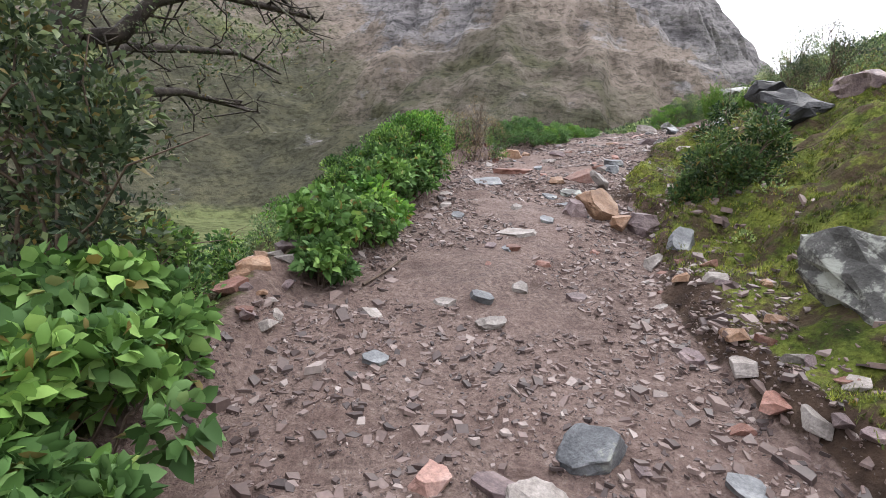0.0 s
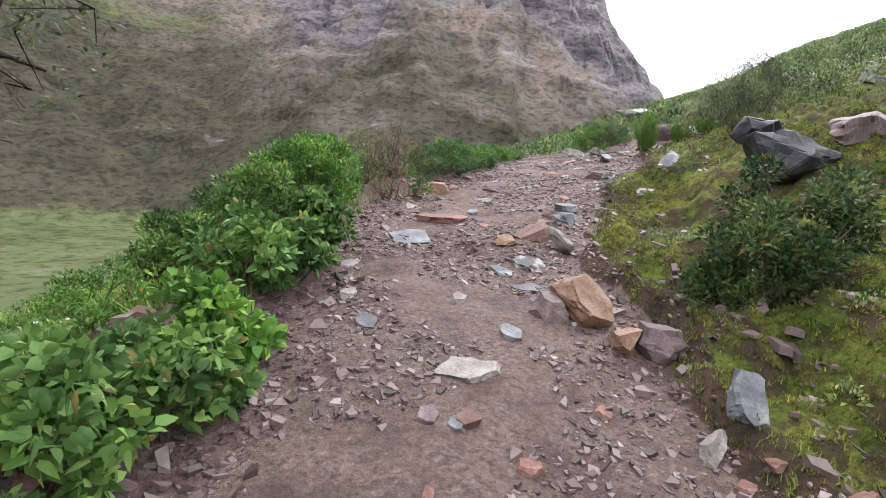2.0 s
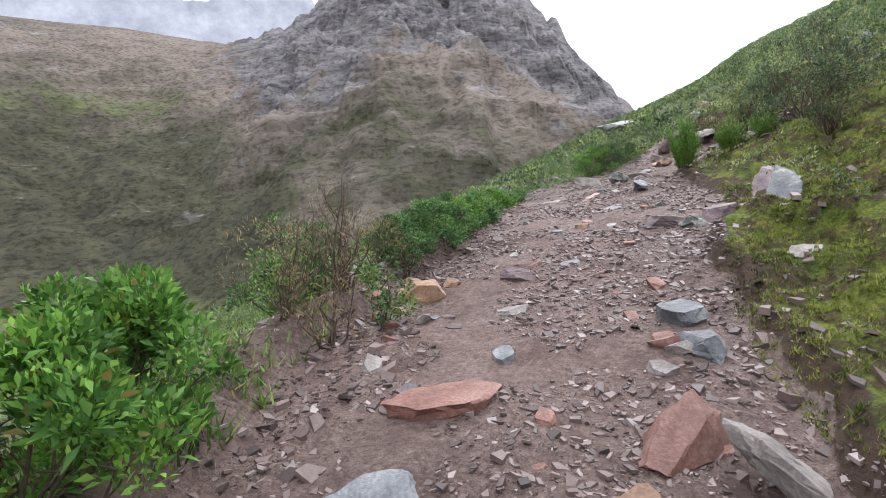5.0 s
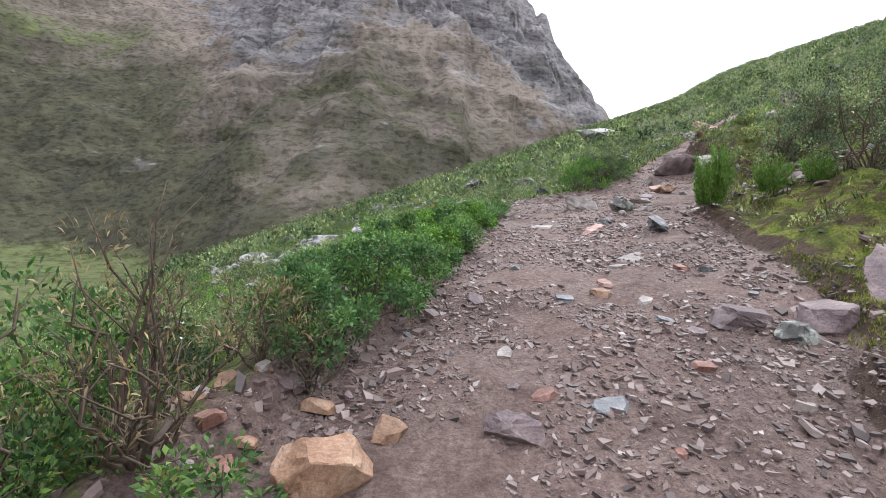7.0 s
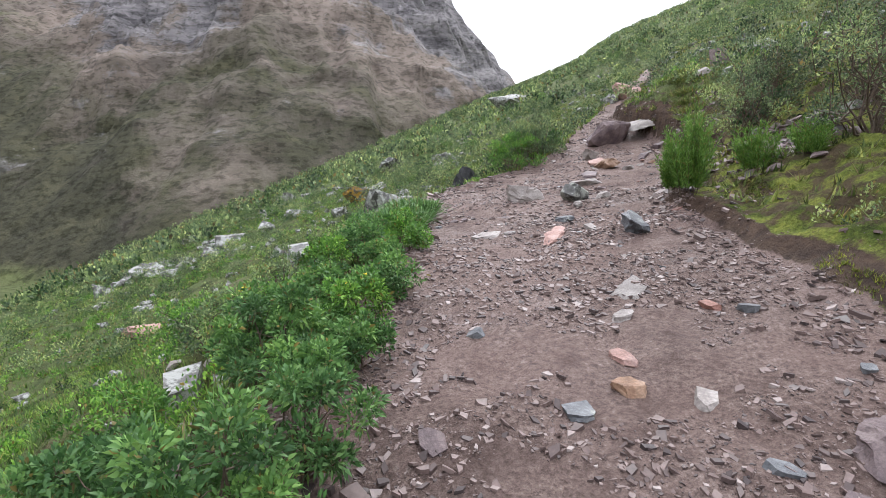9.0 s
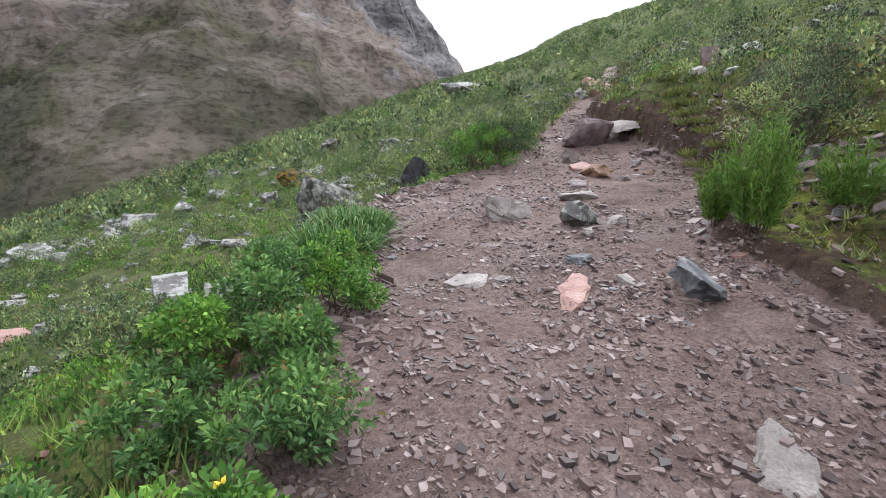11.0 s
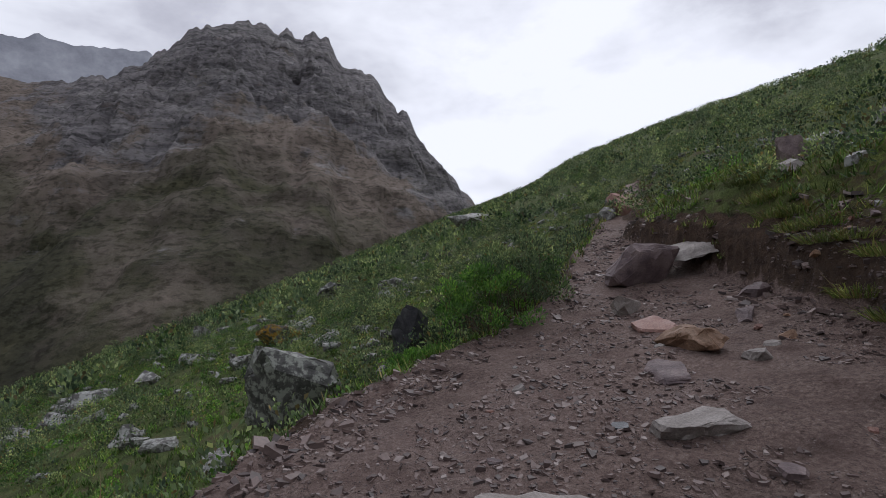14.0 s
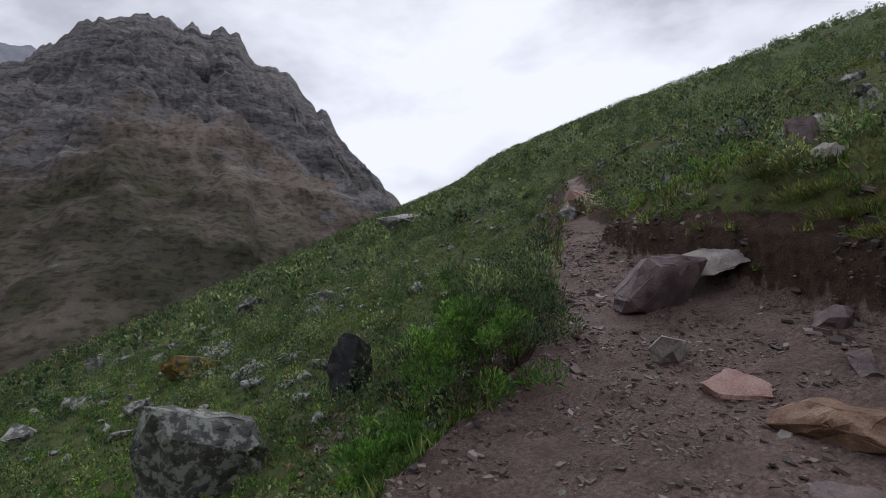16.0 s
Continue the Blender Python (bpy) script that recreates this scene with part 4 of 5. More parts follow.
def lichen_tree(x, y):
    rng = np.random.default_rng(7)
    tree = new("tree")
    z = height(x, y)
    tree.location = (x, y, z)
    base = np.array([x, y, z])
    v, f = [], []
    trunk = [(0, 0, -0.2), (0.02, 0.03, 0.5), (0.1, 0.05, 1.1), (0.16, 0.1, 1.7), (0.3, 0.12, 2.4), (0.5, 0.2, 3.2), (0.6, 0.4, 4.0)]
    tube(v, f, trunk, [0.17, 0.13, 0.12, 0.11, 0.095, 0.07, 0.03], 10)
    mesh_of("trunk", v, f, BARK, tree, True)
    tips = []
    limbs = [[(0.2, 0.1, 1.9), (0.4, 0.5, 2.15), (0.5, 1.1, 2.25), (0.62, 1.6, 2.22), (0.72, 2.05, 2.2)],
             [(0.25, 0.1, 2.1), (0.35, 0.7, 2.5), (0.45, 1.3, 2.62), (0.6, 1.9, 2.72), (0.75, 2.5, 2.65)],
             [(0.4, 0.15, 2.9), (0.7, 0.7, 3.2), (1.0, 1.3, 3.25), (1.2, 1.8, 3.05)],
             [(0.12, 0.05, 1.2), (-0.2, -0.4, 1.6), (-0.1, -0.8, 2.0), (0.1, -1.0, 2.3)],
             [(0.1, 0.0, 1.0), (0.3, -0.3, 1.25), (0.45, -0.5, 1.55), (0.5, -0.55, 1.9)],
             [(0.55, 0.3, 3.5), (0.0, 0.6, 3.9), (-0.6, 0.9, 4.0)], [(0.5, 0.2, 3.1), (0.8, -0.4, 3.5), (1.0, -0.8, 3.6)]]
    reach = [(-2.85, 3.2, 2.0), (-2.72, 3.35, 2.22), (-2.5, 3.5, 2.3), (-2.36, 3.68, 2.58), (-2.1, 3.9, 2.72), (-1.75, 4.2, 2.7), (-1.45, 4.4, 2.68)]
    limbs.insert(0, [tuple(np.array(p) - base) for p in reach])
    for limb in limbs:
        v, f = [], []
        tube(v, f, limb, np.linspace(0.085 if limb is limbs[0] else 0.05, 0.014, len(limb)), 7)
        for n in range(1, len(limb)):
            for _ in range(4):
                a = np.array(limb[n - 1]) + (np.array(limb[n]) - np.array(limb[n - 1])) * rng.uniform(0, 1)
                d = rng.normal(size=3) * np.array([0.3, 0.3, 0.28]) - np.array([0, 0, 0.08])
                pts = crooked(rng, a, a + d, 4, 0.1)
                tube(v, f, pts, [0.011, 0.009, 0.007, 0.005, 0.002], 4)
                for m in (2, 3):
                    e = pts[m] + rng.normal(size=3) * 0.12
                    tube(v, f, [pts[m], (pts[m] + e) / 2, e], [0.005, 0.004, 0.0015], 3)
                if limb is not limbs[0]:
                    tips.append((pts[-1], len(tips)))
        mesh_of("limb", v, f, BARK, tree, True, "gnarled limb crusted with lichen")
    store = []
    for tip, n in tips:
        if tip[1] > 0.9 and tip[2] < 2.6 and n % 5:
            continue
        for _ in range(5):
            c = tip + rng.normal(size=3) * 0.09
            d = rng.normal(size=(14, 3))
            leaves(store, rng, c + d * 0.045, d + np.array([0, 0, 0.5]), 0.045, 0.02)
    for n in range(150):
        c = np.array([0.15, -0.35, 1.25]) + rng.normal(size=3) * np.array([0.34, 0.36, 0.42])
        d = rng.normal(size=(20, 3))
        leaves(store, rng, c + d * 0.05, d + np.array([0, 0, 0.5]), 0.045, 0.02)
    leaf_mesh("foliage", store, GREYLEAF, tree)
    return tagged(tree, "gnarled dark tree with lichen-crusted limbs and small leaves", "tree")


lichen_tree(-2.95, 3.05)

# ---------------------------------------------------------------- shrubs and plants near the trail
for n, (x, y, w, h) in enumerate([(-1.3, 1.45, 0.8, 0.5), (-1.55, 1.95, 0.75, 0.55), (-1.25, 1.0, 0.75, 0.42), (-1.75, 1.2, 0.8, 0.6)]):
    put(shrub("leafy_plant", 40 + n, w, h, 1500, 0.085, 0.066, BROAD, 8, "bright green broad-leaved plant at the trail edge", "plant", 0.35, 26, 0.42, kind="broad",
              flowers=(PETAL, 2, 0.018) if n == 0 else None), x, y, 60 * n)
for n, (x, y, w, h) in enumerate([(-1.75, 2.75, 0.7, 0.6), (-2.0, 3.6, 0.8, 0.5)]):
    put(shrub("shrub", 50 + n, w, h, 1800, 0.05, 0.026, GLOSSY, 10, "leafy green shrub below the trail edge", "shrub", 0.6, 18), x, y)
for n, (x, y, w, h) in enumerate([(-1.25, 3.95, 0.6, 0.42), (-1.0, 4.35, 0.6, 0.42), (-1.15, 3.6, 0.45, 0.32), (-1.05, 4.95, 0.65, 0.46), (-1.1, 5.6, 0.65, 0.5), (-0.85, 6.1, 0.6, 0.42), (-0.75, 6.75, 0.55, 0.4)]):
    put(shrub("leafy_plant", 60 + n, w, h, 1100, 0.075, 0.05, BROAD if n != 3 else BRIGHT, 8, "broad-leaved green plant along the trail edge", "plant", 0.4, 22, 0.42, kind="broad"), x, y, 40 * n)
for n, (x, y, w, h) in enumerate([(-1.2, 6.6, 0.9, 0.62), (-1.0, 7.2, 1.0, 0.68), (-1.55, 7.0, 0.9, 0.62), (-0.9, 7.85, 0.8, 0.6), (-1.6, 6.1, 0.8, 0.55)]):
    put(shrub("shrub", 70 + n, w, h, 5600, 0.062, 0.024, BRIGHT if n % 2 else GLOSSY, 14, "dense small-leaved green shrub along the trail edge", "shrub", 0.9, 44, 0.36), x, y, 30 * n)
put(shrub("shrub", 81, 0.95, 0.85, 5200, 0.055, 0.018, GLOSSY, 18, "upright shrub with bare brown stems", "shrub", 0.9, 36, 0.36, 0.4), -0.55, 10.1)
put(shrub("shrub", 83, 0.7, 0.8, 900, 0.05, 0.008, STRAW, 20, "dry straw-coloured twiggy shrub", "shrub", 0.9, 22, 0.3, 0.6), -0.15, 9.9)
for n, (x, y, w, h) in enumerate([(-0.55, 9.3, 0.8, 0.7), (-0.2, 9.05, 0.6, 0.5), (0.15, 10.75, 0.6, 0.5)]):
    put(shrub("shrub", 85 + n, w, h, 700, 0.06, 0.007, STRAW, 9, "dry straw-coloured twiggy shrub", "shrub", 0.9, 24, 0.32, 0.7), x, y, 40 * n)
put(shrub("shrub", 84, 0.95, 1.85, 5600, 0.062, 0.03, GREYLEAF, 14, "tall dark leafy shrub below the tree", "shrub", 0.6, 48, 0.34, 0.1), -1.95, 2.3)
put(shrub("shrub", 82, 0.55, 0.45, 900, 0.04, 0.018, GLOSSY, 8, "low green shrub at the trail edge", "shrub", 0.6, 12), 0.15, 9.5)
for n, (x, y, w, h) in enumerate([(0.35, 11.0, 0.7, 0.5), (0.7, 11.6, 0.8, 0.5), (1.05, 12.15, 0.8, 0.5), (0.4, 11.9, 0.7, 0.45), (1.0, 12.9, 0.7, 0.45)]):
    put(shrub("shrub", 90 + n, w, h, 4600, 0.045, 0.017, FERN, 12, "feathery bright green low shrub at the trail edge", "shrub", 0.5, 26, 0.36), x, y, 50 * n)
put(shrub("shrub", 97, 0.5, 0.45, 500, 0.03, 0.012, GREYLEAF, 16, "thin twiggy shrub with reddish stems", "shrub", 0.7, 14, 0.4, 0.8), 0.4, 10.75)
for n, (x, y) in enumerate([(1.45, 13.1), (1.6, 13.6), (1.95, 14.25), (2.15, 14.9), (2.5, 15.6), (2.0, 15.3), (1.5, 14.6), (2.75, 16.3), (1.0, 13.3), (1.1, 14.1), (1.6, 15.2), (2.2, 16.2)]):
    put(shrub("low_plant", 100 + n, 0.62, 0.34 + 0.06 * (n % 3), 2400, 0.05, 0.02, (FERN, BRIGHT, FERN)[n % 3], 6, "low fern-like green plant at the trail edge", "plant", 0.5, 22, 0.4,
              flowers=(YELLOW_PETAL, 5, 0.02) if n in (1, 8) else None), x, y, 50 * n)
for n, (x, y) in enumerate([(-0.3, 12.6), (0.1, 13.6), (-0.6, 11.6), (0.6, 14.8), (0.2, 15.8), (-0.9, 13.0), (1.2, 16.6), (-1.5, 9.6), (-1.9, 8.3), (-2.1, 5.2), (-2.4, 6.4)]):
    put(shrub("shrub", 160 + n, 0.8, 0.5, 1800, 0.05, 0.018, (SCRUB, BRIGHT, GREYLEAF)[n % 3], 8, "rounded green shrub on the slope below the trail", "shrub", 0.8, 24, 0.36,
              flowers=(PETAL, 8, 0.018) if n in (2, 8, 9) else None), x, y, 50 * n)
for n, (x, y, w, h) in enumerate([(2.9, 17.1, 0.8, 0.55), (3.25, 17.7, 0.8, 0.6), (2.7, 17.9, 0.8, 0.5), (3.5, 18.6, 0.7, 0.5), (2.4, 16.8, 0.7, 0.45), (3.0, 18.9, 0.8, 0.5), (1.2, 13.6, 0.6, 0.4)]):
    put(tussock("grass_clump", 110 + n, w, h * 0.8, 900, FERN, "lush green grass clump beside the trail", blade=0.014, droop=0.4), x, y, 30 * n)

for n in range(16):
    x, y = 9.0 + 3.2 * n / 15 + (0.25 if n % 2 else 0), 17.7 + 4.0 * n / 15
    put(tussock("grass_clump", 170 + n, 0.6, 0.24, 260, TURF, "mossy grass clump overhanging the cut bank", blade=0.009, droop=0.35), x, y, 30 * n)
put(shrub("shrub", 120, 1.15, 1.1, 9500, 0.055, 0.026, DEEP, 16, "dark green shrub on the mossy bank", "shrub", 0.7, 34, 0.3, 0.2), 2.45, 5.35)
put(plume("tussock", 130, 0.52, 1.1, 130, PLUME, "tall bright green feathery tussock beside the trail"), 6.15, 15.1)
put(plume("tussock", 131, 0.38, 0.75, 60, PLUME, "tall green feathery tussock beside the trail"), 6.5, 15.75)
put(plume("tussock", 132, 0.5, 0.62, 50, PLUME, "green tussock with dry stalks on the bank"), 6.85, 14.75)
put(plume("tussock", 133, 0.45, 0.5, 40, PLUME, "small green tussock on the bank"), 7.2, 14.3)
for n, (x, y, w, h) in enumerate([(8.3, 16.2, 1.7, 1.2), (9.3, 16.6, 1.5, 1.2), (7.6, 13.9, 1.4, 1.4), (8.8, 14.8, 1.6, 1.5), (10.2, 17.2, 1.3, 1.0), (6.9, 12.6, 1.2, 1.0)]):
    put(shrub("shrub", 140 + n, w, h, 4200, 0.055, 0.018, GREYLEAF if n % 2 else SCRUB, 18, "olive green shrub on the hillside above the trail", "shrub", 0.8, 36, 0.28, 0.3), x, y, 40 * n)
for n, (x, y, w, h, mat) in enumerate([(7.3, 21.9, 1.2, 0.8, BRIGHT), (8.1, 22.3, 1.4, 1.0, SCRUB), (6.9, 23.0, 1.2, 0.8, BRIGHT), (7.7, 23.2, 1.4, 1.0, GREYLEAF), (8.7, 23.0, 1.0, 0.8, GLOSSY), (9.6, 25.6, 1.0, 1.3, GLOSSY), (6.5, 22.2, 0.9, 0.5, BRIGHT)]):
    put(shrub("shrub", 150 + n, w * 1.25, h * 1.15, 6000, 0.075, 0.02, mat, 10, "feathery green shrub on the edge of the slope", "shrub", 1.3, 40, 0.3), x, y, 40 * n)

# ---------------------------------------------------------------- hillside cover


def scatter(rng, count, xa, xb, ya, yb, keep_off=0.35, below=False):
    """Places on the ground off the trail."""
    x, y = rng.uniform(xa, xb, count), rng.uniform(ya, yb, count)
    u, hl, hr, _ = trail_place(x, y)
    ok = ((u > hr + keep_off) & (not below)) | (u < -hl - keep_off)
    return x[ok], y[ok]


rng = np.random.default_rng(11)
kinds = [shrub("shrub", 200 + k, 1.1, 0.8 + 0.15 * k, 620, 0.11, 0.042, (SCRUB, GREYLEAF, GLOSSY, SCRUB)[k], 0, "rounded green shrub on the hillside", "shrub", 0.8, 22, 0.34, kind="flat") for k in range(4)]
for k, kind in enumerate(kinds):
    put(kind, (14.0, 17.5, 12.0, 19.0)[k], (26.0, 24.0, 33.0, 30.0)[k])
    kind["group"] = "hillside shrubs"
placed = 0
for x, y in zip(*scatter(rng, 1500, -12, 75, 5, 100, 1.0)):
    near = math.hypot(x - 4, y - 12)
    if rng.uniform() > (0.5 if near > 25 else 0.22) or (near < 12 and x < 7) or (x < 1 and y < 22) or (x < 11 and y < 24 and x > -1):
        continue
    again(kinds[rng.integers(4)], x, y, rng.uniform(0, 360), -0.05, rng.uniform(0.45, 1.15) * (1 if near < 40 else 1.3))
    placed += 1
    if placed > 235:
        break
hill_rocks = [rock(9.0, 30.0, (0.8, 0.6, 0.5), HILLROCK, "lichen-grey stone on the hillside", 0, seed=300, group="hillside stones"),
              rock(12.5, 28.5, (0.6, 0.5, 0.35), HILLROCK, "lichen-grey stone on the hillside", 40, seed=301, group="hillside stones"),
              rock(4.0, 27.0, (1.0, 0.6, 0.4), HILLROCK, "lichen-grey slab on the hillside", 80, seed=302, group="hillside stones")]
for n, (x, y) in enumerate(zip(*scatter(rng, 235, -6, 26, 14, 50, 0.8))):
    if 6 < math.hypot(x - 5, y - 16) and not (5 < x < 11 and 11 < y < 20):
        again(hill_rocks[n % 3], x, y, rng.uniform(0, 360), 0.06, rng.uniform(0.25, 0.8))


# A broken outcrop and loose blocks on the lower slope.
rng = np.random.default_rng(15)
for n in range(40):
    x, y, big = (-2.3 + rng.normal() * 2.6, 42.0 + rng.normal() * 1.6, 1.5) if n < 18 else (rng.uniform(-4, 15), rng.uniform(30, 52), 1.0)
    again(hill_rocks[n % 3], x, y, rng.uniform(0, 360), 0.05, big * rng.uniform(0.6, 1.5), tip=(rng.normal() * 14, rng.normal() * 14))


def grass_cover(name, seed, count, area, tall, wide, mat, label, blades=9, keep_off=0.1, patchy=0.0, below=False):
    """Turf of many short blades, in tufts."""
    rng = np.random.default_rng(seed)
    x, y = scatter(rng, count, *area, keep_off, below)
    if patchy:
        keep = rough(x, y, 0.7, 3, seed=seed) > patchy - 0.15
        x, y = x[keep], y[keep]
    z = land(x, y)[0]
    feet = np.repeat(np.stack([x, y, z - 0.01], 1), blades, 0)
    n = len(feet)
    feet = feet + rng.normal(size=(n, 3)) * np.array([tall * 0.3, tall * 0.3, 0.0])
    way = rng.normal(size=(n, 3)) * np.array([0.45, 0.45, 0.15]) + np.array([0, 0, 1.0])
    side = np.stack([-way[:, 1], way[:, 0], 0 * way[:, 0]], 1)
    side /= np.linalg.norm(side, axis=1)[:, None] + 1e-9
    l = tall * rng.uniform(0.5, 1.3, (n, 1))
    a, b = feet - side * wide / 2, feet + side * wide / 2
    c = feet + way * l * 0.9
    c[:, :2] += way[:, :2] * l * 0.35
    tones = np.repeat(rng.uniform(0.15, 0.9, n // blades), blades)
    return tagged(leaf_mesh(name, [np.stack([a, b, c], 1)], mat, None, "spike", tones=tones), label, "grass", kind="stuff")


def scrub_cover(name, seed, count, area, low, high, mat, label, per=46, leaf=0.07, keep_off=0.4, patchy=0.0, below=False):
    """Low mounds of scrub, too many to count."""
    rng = np.random.default_rng(seed)
    x, y = scatter(rng, count, *area, keep_off, below)
    keep = rough(x, y, 0.25, 3, seed=seed) > patchy - 0.2
    x, y = x[keep], y[keep]
    z = land(x, y)[0]
    n = len(x)
    size = rng.uniform(low, high, n)
    d = unit(rng.normal(size=(n * per, 3)))
    d[:, 2] = np.abs(d[:, 2])
    d *= rng.uniform(0.4, 1.0, (n * per, 1)) ** 0.5
    s = np.repeat(size, per)[:, None]
    places = np.repeat(np.stack([x, y, z], 1), per, 0) + d * s * np.array([0.6, 0.6, 0.9])
    store = []
    leaves(store, rng, places, d + np.array([0, 0, 0.9]) + rng.normal(size=d.shape) * 0.4, leaf, leaf * 0.5, 0.2, "flat")
    return tagged(leaf_mesh(name, store, mat, None, "flat", tones=np.repeat(rng.uniform(0.03, 1.0, n), per)), label, "scrub", kind="stuff")


grass_cover("bank_turf", 401, 60000, (1.2, 6.5, 0.5, 14.5), 0.034, 0.008, MOSS, "short mossy turf on the bank", 8, 0.14, 0.06)
grass_cover("slope_grass", 402, 26000, (-6.0, 7.5, 0.5, 27.0), 0.13, 0.015, BLADE, "rough green grass below the trail", 9, 0.25, 0.1, True)
grass_cover("hill_grass", 403, 16000, (6.0, 30.0, 12.0, 45.0), 0.12, 0.026, TURF, "rough green grass over the hillside", 8, 0.2, 0.05)
grass_cover("lower_grass", 404, 18000, (-12.0, 14.0, 19.0, 50.0), 0.14, 0.028, BLADE, "rough green grass over the lower slope", 8, 0.3, 0.05)
scrub_cover("bank_scrub", 411, 240, (2.2, 9.0, 3.0, 15.0), 0.1, 0.26, SCRUB, "low scrub on the bank", 60, 0.04, 0.5, 0.15)
scrub_cover("slope_scrub", 412, 1300, (-7.0, 3.5, 4.0, 22.0), 0.12, 0.34, BRIGHT, "low green scrub below the trail", 60, 0.05, 0.7, 0.1, True)
scrub_cover("hill_scrub", 413, 2300, (7.0, 50.0, 13.0, 60.0), 0.3, 1.2, SCRUB, "low green scrub over the hillside", 110, 0.1, 0.6, 0.1)
scrub_cover("lower_scrub", 414, 1900, (-14.0, 16.0, 20.0, 60.0), 0.3, 1.05, SCRUB, "low green scrub over the lower slope", 110, 0.09, 0.8, 0.12)
scrub_cover("lower_scrub", 415, 1500, (-14.0, 16.0, 19.0, 50.0), 0.15, 0.45, BRIGHT, "bright green scrub over the lower slope", 60, 0.08, 0.8, 0.15)
scrub_cover("dark_scrub", 417, 620, (6.5, 50.0, 15.0, 62.0), 0.5, 1.3, DEEP, "dark rounded scrub over the hillside", 150, 0.09, 1.0, 0.1)
scrub_cover("dark_scrub", 418, 520, (-14.0, 16.0, 20.0, 60.0), 0.4, 1.1, DEEP, "dark rounded scrub over the lower slope", 130, 0.08, 1.0, 0.1)
scrub_cover("far_dark_scrub", 419, 1500, (-25.0, 190.0, 45.0, 200.0), 0.9, 2.0, DEEP, "dark scrub on the far hillside", 50, 0.34, 1.0, 0.1)
scrub_cover("far_scrub", 416, 10000, (-25.0, 190.0, 45.0, 200.0), 0.4, 1.5, SCRUB, "scrub on the far hillside", 22, 0.42, 1.0, 0.1)

# ---------------------------------------------------------------- loose stones


def gravel(name, seed, count, area, small, large, label, edge=False, hill=False, heap=False, mat=None):
    """Flat angular chips strewn over the trail."""
    rng = np.random.default_rng(seed)
    x, y = rng.uniform(area[0], area[1], count), rng.uniform(area[2], area[3], count)
    u, hl, hr, _ = trail_place(x, y)
    if heap:
        mx, my = (area[0] + area[1]) / 2, (area[2] + area[3]) / 2
        ok = ((x - mx) / (area[1] - mx)) ** 2 + ((y - my) / (area[3] - my)) ** 2 < 0.75 + 1.2 * rough(x, y, 1.5, 3, seed=seed + 1)
    elif hill:
        ok = ((u > hr + 0.5) | (u < -hl - 0.5)) & (rough(x, y, 0.3, 3, seed=seed) > 0.08)
    elif edge:
        ok = ((u < -hl + 0.35) & (u > -hl - 0.75 - 1.2 * step(16.5, 20, y))) | ((u > hr - 0.3) & (u < hr + 0.9 + 0.5 * step(3, 5, y) * step(13, 11, y)))
    else:
        ok = (u < hr + 0.15) & (u > -hl - 0.3)
    ok &= rough(x, y, 1.4, 3, seed=seed) > -0.14
    x, y = x[ok], y[ok]
    z = land(x, y)[0]
    n = len(x)
    size = small * (large / small) ** (rng.uniform(0, 1, n) ** 4.0)
    sides = 4
    a = (np.arange(sides) / sides * 2 * math.pi)[None, :] + rng.uniform(-0.55, 0.55, (n, sides)) + rng.uniform(0, 6.28, (n, 1))
    r = size[:, None] * rng.uniform(0.55, 1.25, (n, sides)) / 2
    squash = rng.uniform(0.4, 1.0, (n, 1))
    px, py = r * np.cos(a), r * np.sin(a) * squash
    turn = rng.uniform(0, 6.28, (n, 1))
    px, py = px * np.cos(turn) - py * np.sin(turn), px * np.sin(turn) + py * np.cos(turn)
    high = size * rng.uniform(0.1, 0.3, n) * (2.2 if hill else 1.0)
    tilt = rng.normal(size=(n, 2)) * 0.26
    rings = []
    for k, (grow, lift) in enumerate(((1.0, -0.3), (0.9, 0.7))):
        qx, qy = px * grow, py * grow
        qz = (z + high * lift)[:, None] + qx * tilt[:, :1] + qy * (tilt[:, 1:] + 0.15)
        rings.append(np.stack([qx + x[:, None], qy + y[:, None], qz], 2))
    verts = np.concatenate(rings, 1).reshape(-1, 3)
    top = np.arange(sides) + sides
    walls = np.array([(m, (m + 1) % sides, sides + (m + 1) % sides, sides + m) for m in range(sides)]).ravel()
    corners = (np.arange(n)[:, None] * 2 * sides + np.r_[top, walls][None, :]).ravel()
    return tagged(array_mesh(name, verts, np.tile([sides] + [4] * sides, n), corners, mat or CHIPS, flat=True), label, "stone" if hill else "gravel", kind="stuff")


gravel("gravel", 501, 190000, (-1.3, 6.5, 0.6, 16.0), 0.012, 0.095, "loose angular chips of stone over the trail")
gravel("gravel", 502, 190000, (2.0, 16.0, 14.5, 28.5), 0.013, 0.1, "loose angular chips of stone over the upper trail")
gravel("edge_stones", 503, 26000, (-2.2, 6.5, 0.6, 16.0), 0.022, 0.17, "broken stones along the edges of the trail", True)
gravel("edge_stones", 504, 36000, (2.0, 12.5, 15.0, 25.0), 0.025, 0.2, "broken stones along the edges of the upper trail", True)

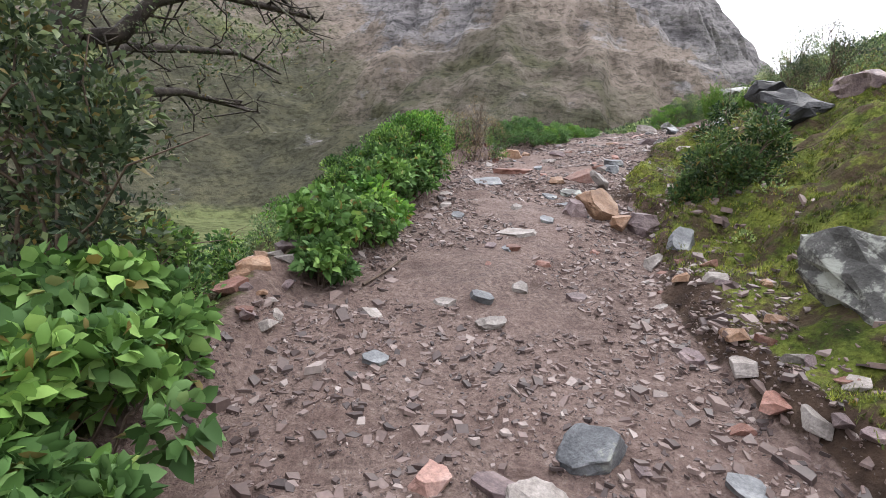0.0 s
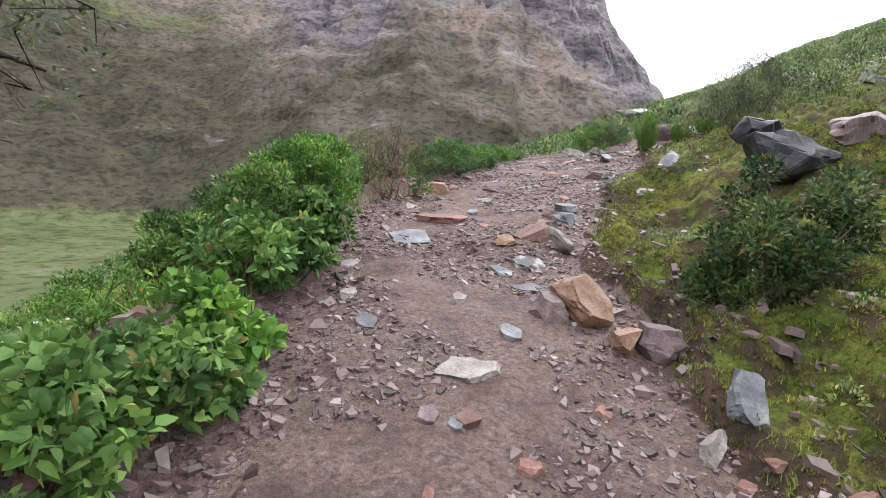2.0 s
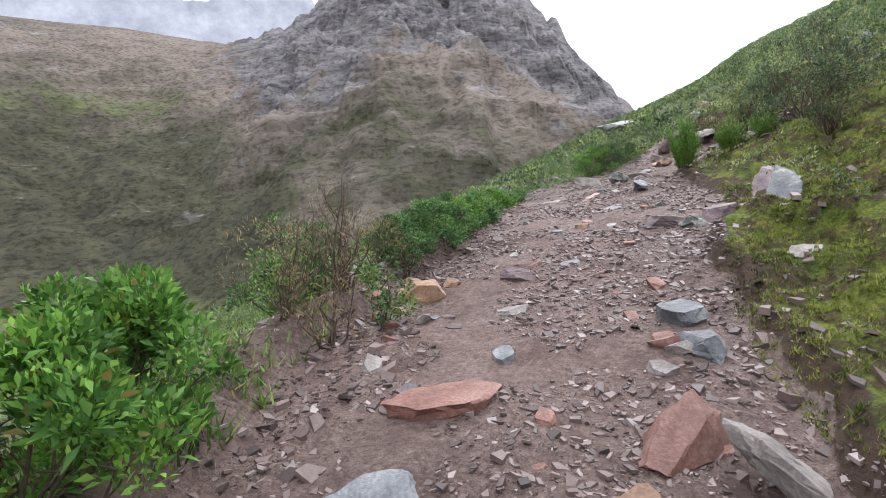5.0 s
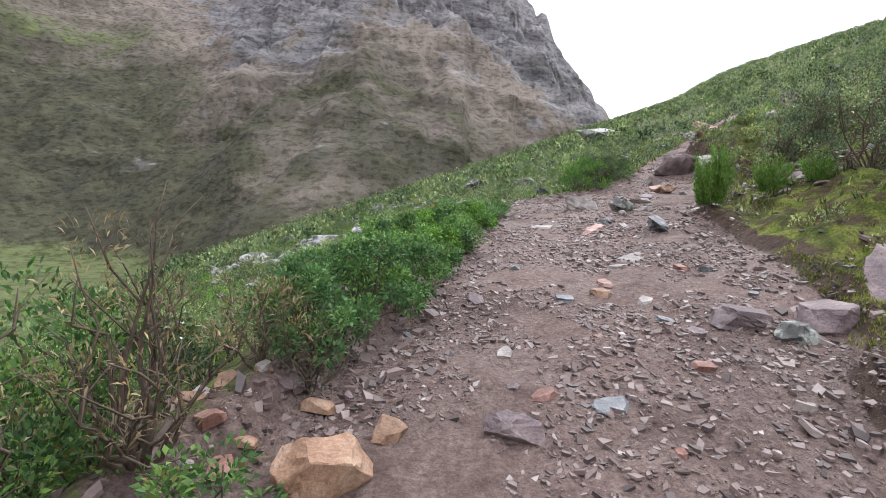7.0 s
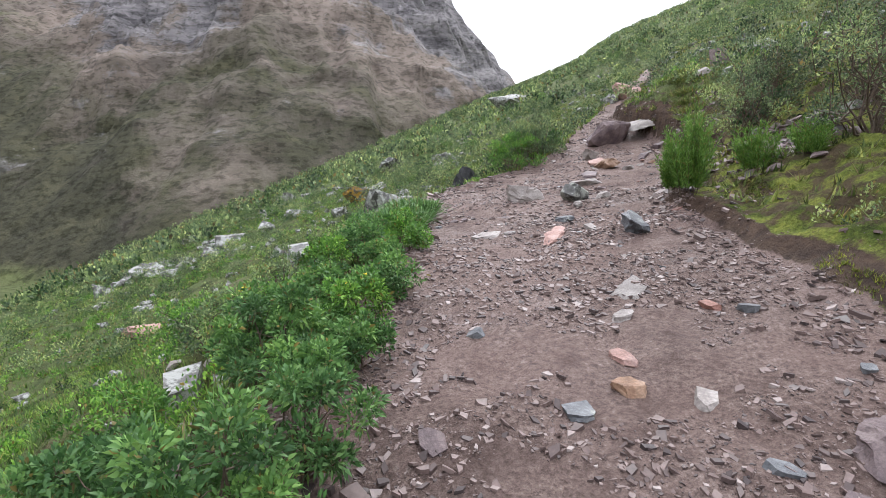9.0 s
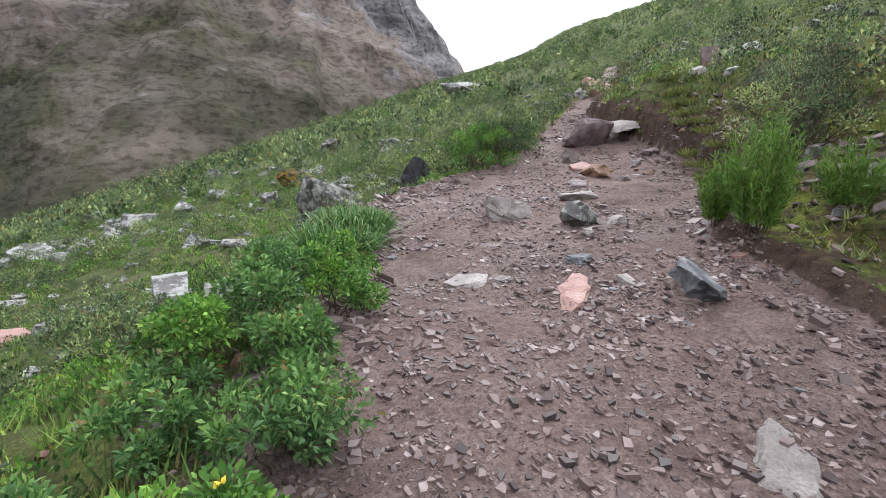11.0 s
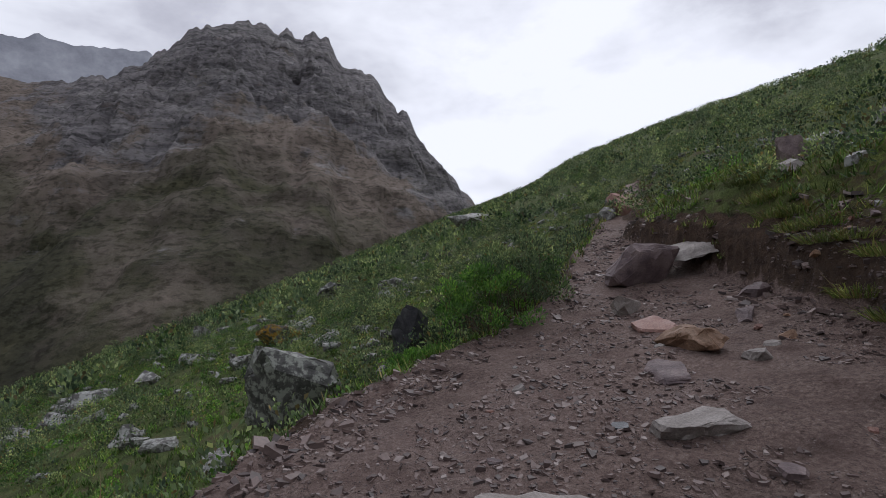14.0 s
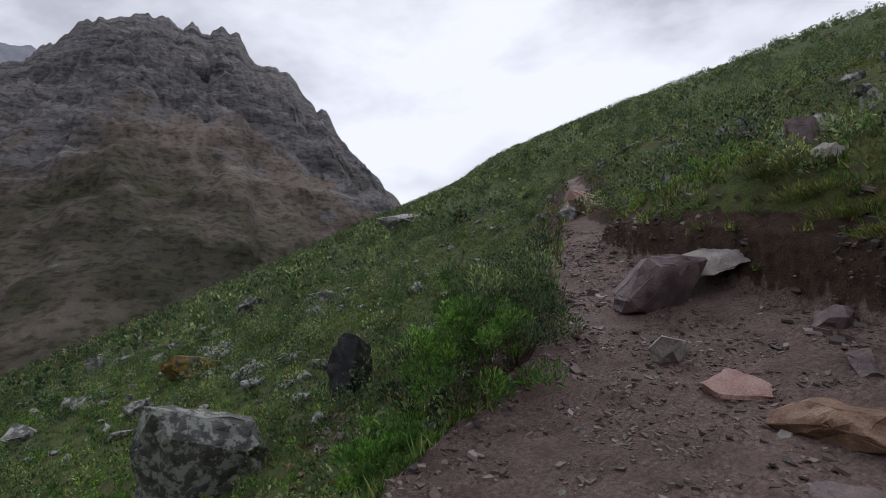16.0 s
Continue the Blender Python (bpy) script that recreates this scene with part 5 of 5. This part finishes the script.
for k, (area, count, large) in enumerate((((6.9, 8.7, 14.3, 16.1), 2600, 0.24), ((5.5, 7.6, 25.9, 27.9), 1500, 0.3), ((1.7, 3.4, 16.0, 18.8), 2600, 0.17), ((7.2, 8.6, 26.8, 28.4), 700, 0.3), ((1.0, 1.9, 1.4, 4.2), 1500, 0.12), ((9.4, 11.6, 18.6, 20.6), 1100, 0.22))):
    gravel("scree", 510 + k, count, area, 0.03, large, "thin broken plates of stone heaped beside the trail", heap=True)
gravel("hill_stones", 505, 6500, (-10.0, 40.0, 14.0, 70.0), 0.15, 0.75, "grey stones strewn over the hillside", hill=True, mat=HILLROCK)

# Stones that lie singly on the trail.
singles = [rock(0.7, 3.6, (0.14, 0.1, 0.05), (MAUVE, PALE, RED, BLUE)[k], "flat angular stone lying on the trail", 40 * k, seed=600 + k, name="stone", category="stone", group="stones on the trail", cuts=0) for k in range(4)]
for k, s in enumerate(singles):
    s.location.x, s.location.y = (0.7, -0.4, 0.9, 2.9)[k], (3.6, 5.9, 7.9, 11.3)[k]
    s.location.z = height(s.location.x, s.location.y) + 0.002
rng = np.random.default_rng(12)
for n in range(92):
    y = rng.uniform(1.2, 21.5)
    k = int(np.abs(LINE[:, 1] - y).argmin())
    u = rng.uniform(-1.1, 1.15) * (LINE[k, 2] if rng.uniform() < 0.5 else LINE[k, 3])
    x = LINE[k, 0] + u
    again(singles[n % 4], x, y, rng.uniform(0, 360), 0.0, rng.uniform(0.45, 1.3), tip=(rng.normal() * 6, rng.normal() * 6), along=True)

# Slate heaped on the bank behind the tussocks.
slate = [rock(7.6, 15.1, (0.4, 0.26, 0.05), MAUVE, "thin slate slab on a heap of scree", 20, seed=650 + k, name="slate", category="stone", group="heap of slate", cuts=0, blocky=0.85) for k in range(2)]
rng = np.random.default_rng(13)
for n in range(52):
    x, y = 7.75 + rng.normal() * 0.5, 15.15 + rng.normal() * 0.45
    again(slate[n % 2], x, y, rng.uniform(-30, 60), rng.uniform(0.0, 0.05), rng.uniform(0.25, 0.6), tip=(rng.normal() * 8, -18 + rng.normal() * 10))

# Broken stones heaped along the lower edge of the trail.
heap = [rock(-1.5, 3.0 + 0.3 * k, (0.2, 0.15, 0.09), (RED, ORANGE, PALE, MAUVE)[k], "broken stone in a heap at the trail edge", 30 * k, seed=670 + k, name="stone", category="stone", group="heaps of broken stone", cuts=0) for k in range(4)]
rng = np.random.default_rng(14)
for (cx, cy, sx, sy, count) in ((-1.45, 3.3, 0.25, 0.6, 26), (-2.0, 4.8, 0.4, 0.7, 8), (0.35, 12.9, 0.35, 0.3, 14), (0.9, 15.2, 0.5, 0.35, 10), (0.15, 10.3, 0.3, 0.3, 14), (0.2, 9.75, 0.2, 0.35, 10), (6.4, 26.8, 0.5, 0.45, 16), (10.4, 19.5, 0.8, 0.5, 12), (1.45, 2.3, 0.2, 0.35, 14), (1.6, 3.5, 0.12, 0.7, 10), (2.0, 8.6, 0.2, 0.5, 6), (2.4, 17.2, 0.4, 0.6, 10)):
    for n in range(count):
        x, y = cx + rng.normal() * sx, cy + rng.normal() * sy
        again(heap[rng.integers(4)], x, y, rng.uniform(0, 360), rng.uniform(0.0, 0.02), rng.uniform(0.3, 0.85), tip=(rng.normal() * 12, rng.normal() * 12))

# A bare stick lies on the trail.
sv, sf = [], []
tube(sv, sf, [(-0.82, 3.62, height(-0.82, 3.62) + 0.02), (-0.74, 3.85, height(-0.74, 3.85) + 0.025), (-0.63, 4.1, height(-0.63, 4.1) + 0.02)], [0.012, 0.011, 0.008], 6)
tagged(mesh_of("stick", sv, sf, TWIG, None, True), "bare brown stick lying on the trail", "stick")
